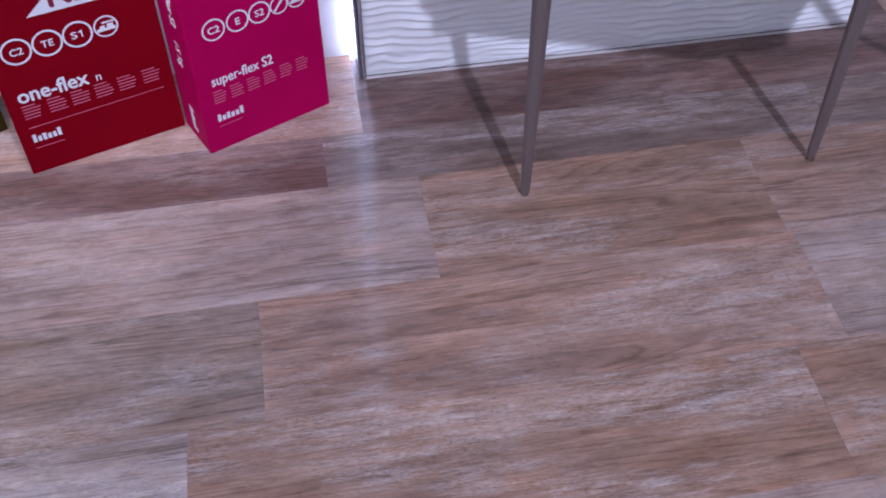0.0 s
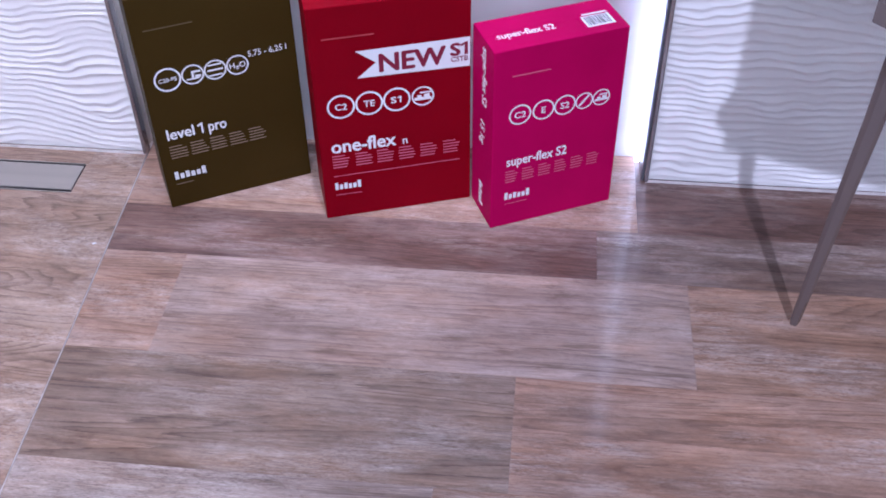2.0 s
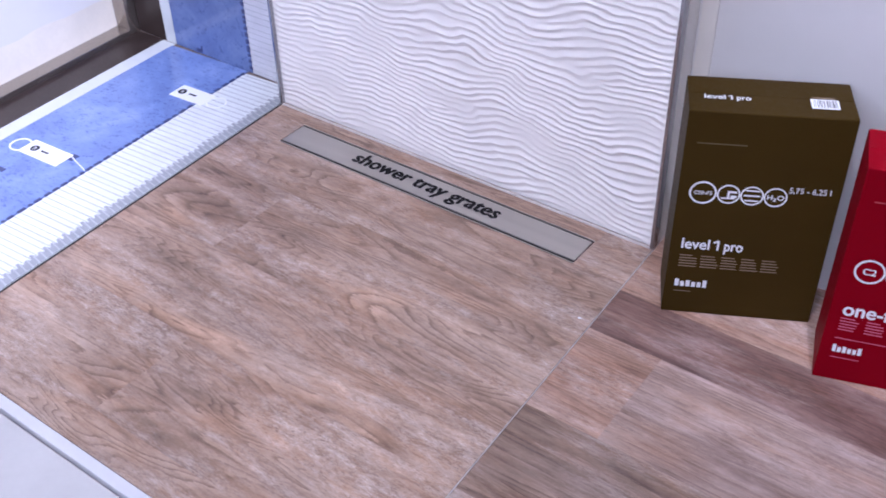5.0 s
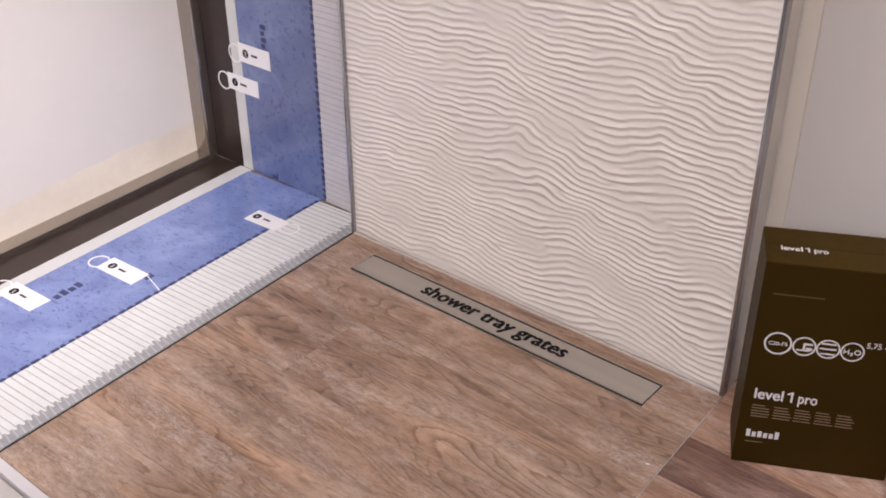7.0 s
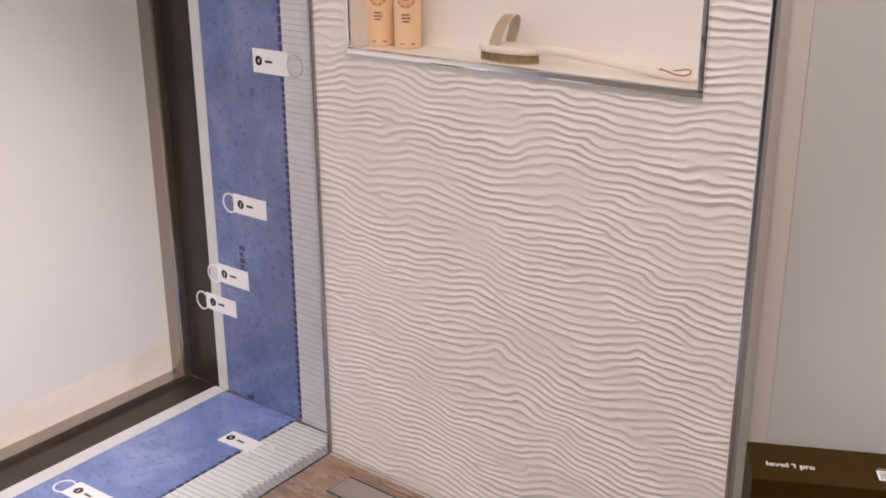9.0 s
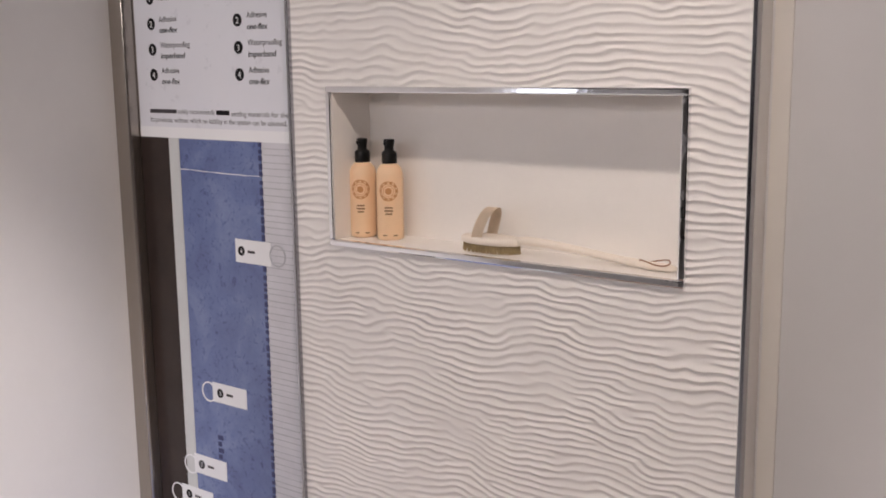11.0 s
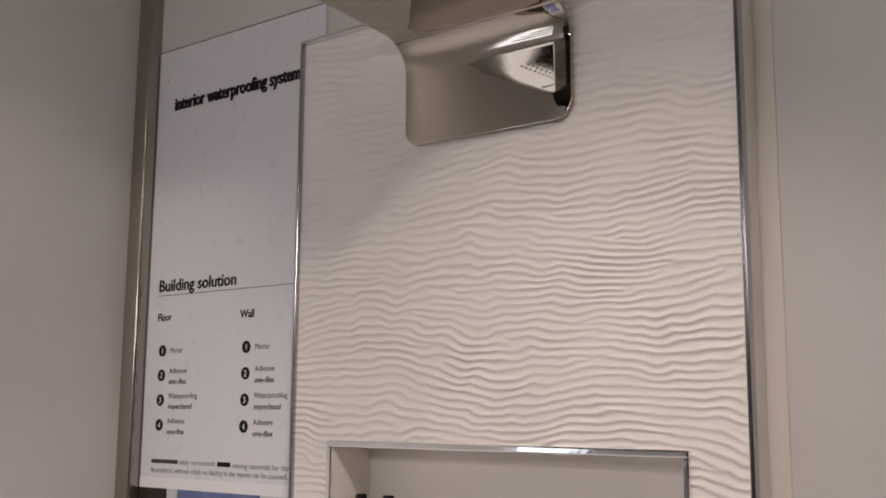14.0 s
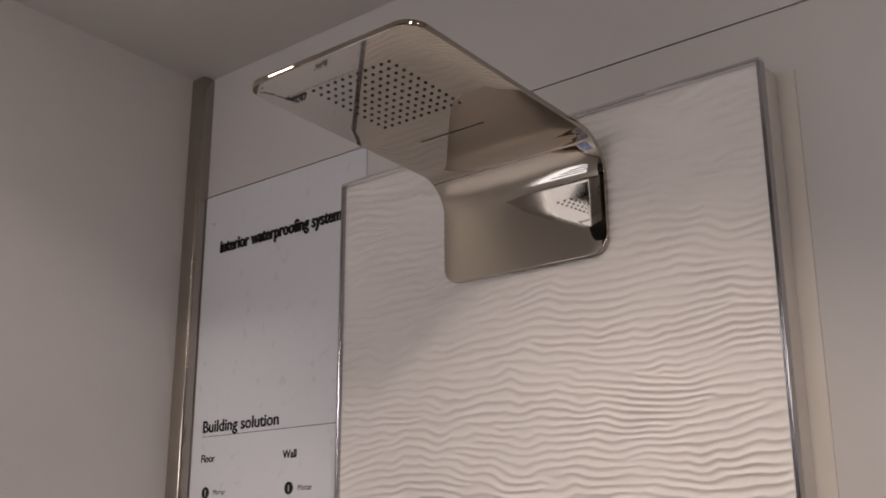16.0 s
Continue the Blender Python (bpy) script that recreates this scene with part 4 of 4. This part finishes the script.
lettering("product_name", "super-flex S2", Matrix.Translation((0.084 * w, 0.36 * d, h)), WHITE_INK, ob, 0.426 * w, 0.016, 0.02)
barcode(ob, 0.72 * w, 0.2 * d, 0.93 * w, 0.53 * d, h, 9)
bars("small_print", [(0.74 * w, 0.57 * d, 0.93 * w, 0.61 * d)], Matrix.Translation((0, 0, h)), WHITE_INK, ob)
# reading downwards on the narrow side
SIDE = Matrix(((0, 0, -1, 0), (0, -1, 0, 0), (-1, 0, 0, 0), (0, 0, 0, 1)))
lettering("product_name", "super-flex S2", Matrix.Translation((0, d * 0.5, h * 0.957)) @ SIDE, WHITE_INK, ob, 0.3 * h, 0.02, 0.018)
lettering("weight", "15 kg", Matrix.Translation((0, d * 0.56, h * 0.56)) @ SIDE, WHITE_INK, ob, 0.13 * h, 0.018, 0.018)
maker_mark(ob, Matrix.Translation((0, d * 0.6, h * 0.195)) @ SIDE, 0.145 * h, 0.012, WHITE_INK)

# ---- the shower head ----
HX0, HX1 = 0.307, 0.692
LIFT = 3.4       # the plate rises towards its tip, degrees
HEAD_Z, HEAD_Y = 2.103, -0.014 - 0.073 * (1 - math.sin(radians(LIFT)))


def under_plate(x, y, drop=0.0):
    """A place on the plate's lower face."""
    return Matrix.Translation((x, y, HEAD_Z + (HEAD_Y - y) * math.tan(radians(LIFT)) - drop)) @ Matrix.Rotation(radians(-LIFT), 4, "X")


def folded_sheet(thick):
    """A mirror sheet with round corners, bent from a wall plate into a long horizontal plate."""
    rad, z_low, y_wall, y_tip = 0.073, 1.887, -0.014, -0.553
    bend = radians(90 - LIFT)
    up = HEAD_Z - rad * math.sin(bend) - z_low
    arc = rad * bend
    out = (HEAD_Y - y_tip) / math.sin(bend)
    total = up + arc + out

    def at(s):
        if s < up:
            return (y_wall, z_low + s), (-1, 0)
        if s < up + arc:
            a = (s - up) / rad
            return (y_wall - rad + rad * math.cos(a), z_low + up + rad * math.sin(a)), (-math.cos(a), -math.sin(a))
        return (HEAD_Y - (s - up - arc) * math.sin(bend), HEAD_Z + (s - up - arc) * math.cos(bend)), (-math.cos(bend), -math.sin(bend))

    corner, rim = 0.036, 0.0013
    mid, half, n = (HX0 + HX1) / 2, (HX1 - HX0) / 2, 10
    bm = bmesh.new()

    def layer(inset, depth):
        """One skin of the plate, drawn in from its outline and set back from its lower face."""
        r, last = corner - inset, total - inset
        ss = [inset + r * (1 - math.cos(math.pi / 2 * i / 8)) for i in range(9)]
        ss += [corner + (up - corner) * i / 4 for i in range(1, 5)]
        ss += [up + arc * i / 20 for i in range(1, 21)]
        ss += [up + arc + (out - corner) * i / 8 for i in range(1, 9)]
        ss += [last - r * (1 - math.cos(math.pi / 2 * i / 8)) for i in range(7, -1, -1)]
        rows = []
        for s in ss:
            e = min(s, total - s) - inset
            hw = half - inset if e >= r else half - inset - r + math.sqrt(max(r**2 - (r - e) ** 2, 0)) + 1e-4
            (y, z), (ny, nz) = at(s)
            rows.append([bm.verts.new((mid - hw + 2 * hw * i / n, y - ny * depth, z - nz * depth)) for i in range(n + 1)])
        return rows

    def outline(rows):
        return rows[0] + [r[-1] for r in rows[1:]] + rows[-1][-2::-1] + [r[0] for r in rows[-2:0:-1]]

    turns = [(rim * (1 - math.sin(math.pi / 2 * i / 4)), rim * (1 - math.cos(math.pi / 2 * i / 4))) for i in range(5)]
    skins = [layer(inset, depth) for inset, depth in turns] + [layer(inset, thick - depth) for inset, depth in turns[::-1]]
    for rows in (skins[0], skins[-1]):
        for r0, r1 in zip(rows, rows[1:]):
            for i in range(n):
                bm.faces.new((r0[i], r0[i + 1], r1[i + 1], r1[i]))
    for a, b in zip(skins, skins[1:]):
        la, lb = outline(a), outline(b)
        for i in range(len(la)):
            k = (i + 1) % len(la)
            bm.faces.new((la[i], lb[i], lb[k], la[k]))
    bmesh.ops.recalc_face_normals(bm, faces=bm.faces[:])
    return bm


head = thing("rain_shower", pose(0, 0, 0), "mirror-polished steel rain shower head folded from one plate", "shower head")
part("plate", folded_sheet(0.011), MIRROR_STEEL, head, "mirror-polished folded plate", True)
part("wall_mount", block(HX0 + 0.05, -0.006, 1.93, HX1 - 0.05, 0.002, 2.03, 0.001), CHROME, head)
nozzle = mesh_of("nozzle", lathe([(0.0031, 0.0), (0.0031, 0.001), (0.002, 0.0016)], 8), BLACK_PLASTIC)
for i in range(11):
    for j in range(11):
        ob = new("nozzle", nozzle)
        ob.parent = head
        ob.matrix_local = under_plate(0.403 + 0.0176 * i, -0.479 + 0.01805 * j, 0.0012)
bm = block(-0.0755, -0.0016, -0.0006, 0.0755, 0.0016, 0.0012)
bmesh.ops.transform(bm, matrix=under_plate(0.4905, -0.212), verts=bm.verts[:])
part("waterfall_slot", bm, DARK, head, "dark waterfall slot")
bars("maker_mark", [(-0.009, -0.006, -0.002, 0.006)] + [(0.002 + 0.0042 * k, -0.0028, 0.0052 + 0.0042 * k, 0.0025) for k in range(8)], under_plate(0.352, -0.482, 0.0008), GREY_INK, head, 0.0008)

# ---- things in the niche ----
def bottle(m):
    ob = thing("pump_bottle", m, "peach plastic toiletry bottle with a black spray cap in the niche", "bottle", "bottles in the niche")
    body = [(0.0, 0.0), (0.025, 0.0), (0.0277, 0.003), (0.028, 0.01), (0.028, 0.126), (0.0272, 0.137), (0.0245, 0.147), (0.02, 0.153), (0.016, 0.156), (0.014, 0.158)]
    part("body", lathe(body[1:]), PEACH, ob, smooth=True)
    cap = part("cap", lathe([(0.0155, 0.157), (0.0158, 0.159), (0.0157, 0.178), (0.0148, 0.1805), (0.0102, 0.1835), (0.0094, 0.1885), (0.01, 0.191), (0.0116, 0.2045), (0.0108, 0.2065), (0.004, 0.207)], 28), BLACK_PLASTIC, ob, "black spray cap", True)
    part("spout", tube([(-0.004, -0.008, 0.1985), (-0.007, -0.0155, 0.1985)], [0.0038, 0.0034], 10), BLACK_PLASTIC, cap)
    for name, rows, ink in (("emblem", ((0.102, 0.0205),), ORANGE_INK),):
        for z, r in rows:
            bm = bmesh.new()
            for k in range(4):
                r1 = r * (1 - 0.22 * k)
                disc(bm, 0, 0, r1, 0, 0.0003, 28, r1 * 0.9 if k < 3 else 0.0)
            for q in range(10):
                a = 2 * math.pi * q / 10
                disc(bm, r * 0.84 * math.cos(a), r * 0.84 * math.sin(a), r * 0.14, 0, 0.0003, 8)
            wrap(bm, 0.0281, z)
            part(name, bm, ink, ob, "round orange-brown emblem")
    bm = bmesh.new()
    for k, (wd, z) in enumerate(((0.016, 0.068), (0.018, 0.0615), (0.014, 0.055))):
        box(bm, -wd / 2, z - 0.0016, 0, wd / 2, z + 0.0016, 0.0003)
    wrap(bm, 0.0281, 0.0)
    part("print_lines", bm, BROWN_INK, ob)
    for x in (-0.013, 0.009):
        bm = block(x, 0.009, 0, x + 0.009, 0.0115, 0.0003)
        wrap(bm, 0.0281, 0.0)
        part("small_print", bm, BROWN_INK, ob)
    return ob


def wrap(bm, r, z0):
    """Lays a flat print round an upright cylinder, facing -y."""
    bmesh.ops.subdivide_edges(bm, edges=[e for e in bm.edges if e.calc_length() > 0.006], cuts=2)
    for v in bm.verts:
        a, lift = v.co.x / r, r + v.co.z
        v.co = Vector((lift * math.sin(a), -lift * math.cos(a), z0 + v.co.y))


first = bottle(pose(0.139, 0.063, NZ0, 0, 0, 28))
copy_thing(first, pose(0.2095, 0.066, NZ0, 0, 0, 33))

brush = thing("bath_brush", pose(0.474, 0.05, NZ0, 0, 0, 0), "long-handled pale wooden bath brush with tan bristles and a strap", "brush")
HEAD_N = 40
bm = bmesh.new()
profile = [(0.92, 0.0165), (1.0, 0.0195), (1.0, 0.0275), (0.93, 0.0305), (0.6, 0.0325)]
lay = [[bm.verts.new((0.068 * k * math.cos(2 * math.pi * i / HEAD_N), 0.031 * k * math.sin(2 * math.pi * i / HEAD_N), z)) for i in range(HEAD_N)] for k, z in profile]
for a, b in zip(lay, lay[1:]):
    for i in range(HEAD_N):
        j = (i + 1) % HEAD_N
        bm.faces.new((a[i], a[j], b[j], b[i]))
bm.faces.new(lay[0][::-1])
bm.faces.new(lay[-1])
part("brush_head", bm, BRUSH_WOOD, brush, "pale wooden brush head", True)
bm = bmesh.new()
rnd = random.Random(6)
for i in range(-12, 13):
    for j in range(-5, 6):
        x, y = i * 0.005, j * 0.005
        if (x / 0.062) ** 2 + (y / 0.028) ** 2 < 1:
            for _ in range(2):
                bx, by = x + rnd.uniform(-0.0015, 0.0015), y + rnd.uniform(-0.0015, 0.0015)
                tube([(bx, by, 0.0172), (bx + rnd.uniform(-0.002, 0.002) + 0.04 * x, by + rnd.uniform(-0.002, 0.002), 0.0005)], [0.0011, 0.0009], 5, bm)
tagged(part("bristles", bm, BRISTLE, brush, "dense tan bristles"), kind="stuff")
pts = [(0.05, -0.002, 0.026), (0.085, 0.0, 0.0285), (0.13, 0.002, 0.0265), (0.2, 0.003, 0.02), (0.27, 0.002, 0.0125), (0.33, -0.001, 0.0085), (0.372, -0.003, 0.0075), (0.384, -0.003, 0.0075)]
part("handle", tube(pts, [0.0075, 0.0085, 0.008, 0.0072, 0.0072, 0.0078, 0.0072, 0.003], 14, flat=1.0), BRUSH_WOOD, brush, "slim curved wooden handle", True)
bm = bmesh.new()
N = 26
strap = []
for i in range(N + 1):
    a = math.pi * i / N
    y = -0.026 * math.cos(a) * (1 + 0.12 * math.sin(a))
    z = 0.024 + 0.063 * max(math.sin(a), 0.0) ** 0.8
    x = -0.018 + 0.022 * math.sin(a)
    strap.append([bm.verts.new((x + s * 0.0125, y * 1.02, z)) for s in (-1, 1)])
for a, b in zip(strap, strap[1:]):
    bm.faces.new((a[0], a[1], b[1], b[0]))
bmesh.ops.solidify(bm, geom=bm.faces[:], thickness=0.0016)
bmesh.ops.recalc_face_normals(bm, faces=bm.faces[:])
part("strap", bm, COTTON, brush, "beige cotton hand strap")
loop = [(0.345 + 0.028 * math.cos(a), -0.006 + 0.016 * math.sin(a), 0.0165 + 0.0035 * math.sin(a * 2)) for a in (2 * math.pi * i / 20 for i in range(21))]
part("cord", tube(loop, [0.0013] * 21, 6), BROWN_INK, brush, "thin cord loop", True)

# ---- the smoky stool before the second panel ----
stool = thing("bar_stool", pose(2.425, -0.62, 0), "smoky translucent moulded plastic stool with slim tapered legs", "stool")


def stool_leg(foot, top):
    f, t = Vector(foot), Vector(top)
    pts = [f.lerp(t, k) for k in (0.0, 0.02, 0.25, 0.5, 0.75, 0.92, 1.0)]
    return tube(pts, [0.006, 0.0077, 0.0094, 0.0106, 0.0119, 0.0145, 0.021], 6, flat=0.62)


LEG_TOP = 0.705
part("leg", stool_leg((-0.243, 0.272, 0.0), (-0.298, 0.045, LEG_TOP)), SMOKE, stool)
part("leg", stool_leg((0.245, 0.272, 0.0), (0.09, 0.045, LEG_TOP)), SMOKE, stool)
part("leg", stool_leg((0.78, 0.08, 0.0), (0.235, 0.0, LEG_TOP)), SMOKE, stool)
seat = [(-0.345, 0.03), (-0.3, -0.02), (-0.1, -0.07), (0.06, -0.13), (0.2, -0.12), (0.265, 0.0), (0.2, 0.07), (-0.1, 0.085), (-0.33, 0.07)]
part("seat", prism(seat, LEG_TOP - 0.012, LEG_TOP + 0.012), SMOKE, stool, "smoky translucent seat")
arc = [(-0.327 + 0.55 * i / 16, -0.04 - 0.03 * math.sin(math.pi * i / 16)) for i in range(17)]
back = prism([(x, y - 0.004) for x, y in arc] + [(x, y + 0.004) for x, y in arc[::-1]], LEG_TOP + 0.0125, LEG_TOP + 0.5)
part("backrest", back, SMOKE, stool, "smoky translucent curved backrest")
bm = tube([(-0.31, 0.06, LEG_TOP - 0.03), (-0.22, 0.066, LEG_TOP - 0.006), (-0.1, 0.07, LEG_TOP), (0.0, 0.066, LEG_TOP - 0.006), (0.09, 0.06, LEG_TOP - 0.03)], [0.016, 0.014, 0.012, 0.014, 0.016], 12, flat=0.6)
part("apron", bm, SMOKE, stool, "curved apron under the seat", True)

# ---- a crumb on the floor ----
bm = bmesh.new()
bmesh.ops.create_icosphere(bm, subdivisions=1, radius=0.0035, matrix=Matrix.Translation((0.989, -0.265, 0.0018)) @ Matrix.Rotation(0.4, 4, "Z") @ Matrix.Diagonal((1.3, 0.7, 0.45, 1)))
tagged(part("plaster_crumb", bm, WHITE_INK), "tiny white plaster crumb lying by the grout joint", "crumb")

# ---- floor planks ----
def left_line(y):
    return 0.0 - SLANT * y

def mid_line(y):
    return 1.003 - 0.04 * y


GAP = 0.00015
def plank(tone, y0, y1, xa, xb):
    """One plank tile between two ends; an end is a number or a slanting line."""
    fa = xa if callable(xa) else (lambda y: xa)
    fb = xb if callable(xb) else (lambda y: xb)
    y0, y1 = y0 + GAP, y1 - GAP
    ga, gb = (0.001 if callable(xa) else GAP), (0.002 if callable(xb) else GAP)
    ob = part("plank", prism([(fa(y0) + ga, y0), (fb(y0) - gb, y0), (fb(y1) - gb, y1), (fa(y1) + ga, y1)], -0.003, 0.0), WOODS[tone], ground)
    return ob


L, M = left_line, mid_line
LEFT = [
    (0.069, -0.002, [(L, "rose", 0.52), (0.52, "rose", M)]),
    (-0.002, -0.046, [(L, "rose", 0.9), (0.9, "rose", M)]),
    (-0.046, -0.133, [(L, "rose", 0.1105)]),
    (-0.133, -0.275, [(L, "rose", 0.1), (0.1, "rose", M)]),
    (-0.275, -0.5, [(L, "rose", 0.276), (0.276, "rose", M)]),
    (-0.5, -0.715, [(L, "rose", M)]),
    (-0.715, -0.93, [(L, "rose", 0.44), (0.44, "rose", M)]),
    (-0.93, EDGE, [(L, "rose", 0.8), (0.8, "rose", M)]),
]
RIGHT = [
    (0.069, -0.15, [(M, "taupe", 1.94), (1.94, "dark", 2.98), (2.98, "brown", 6.0)]),
    (-0.15, -0.275, [(M, "dark", 1.868), (1.868, "dusk", 2.74), (2.74, "dusk", 6.0)]),
    (-0.275, -0.5, [(M, "taupe", 1.16), (1.16, "pale", 2.018), (2.018, "brown", 2.572), (2.572, "taupe", 6.0)]),
    (-0.5, -0.712, [(M, "tan", 1.743), (1.743, "taupe", 2.58), (2.58, "pale", 6.0)]),
    (-0.712, -0.927, [(M, "limed", 1.638), (1.638, "brown", 2.5), (2.5, "brown", 6.0)]),
    (-0.927, EDGE, [(M, "taupe", 1.46), (1.46, "brown", 2.32), (2.32, "pale", 6.0)]),
]
for rows in (LEFT, RIGHT):
    for y1, y0, ends in rows:
        for xa, tone, xb in ends:
            plank(tone, y0, y1, xa, xb)
plank("rose", -0.133, -0.046, 0.8955, M)
y0, y1 = EDGE, 0.05
part("grout_joint", prism([(M(y0) - 0.0013, y0), (M(y0) + 0.0002, y0), (M(y1) + 0.0002, y1), (M(y1) - 0.0013, y1)], -0.003, 0.0003), PALE_GROUT, ground, "pale grout joint across the planks")
S = 0.595
for i in range(-2, 7):
    for j in range(8):
        x0, yb = 0.634 + (i - 1) * (S + 0.003), EDGE - 0.026 - j * (S + 0.003)
        if x0 > -2.9 and x0 + S < 6.0:
            part("floor_tile", block(x0, yb - S, -0.02, x0 + S, yb, -0.0105), STONE, stone)
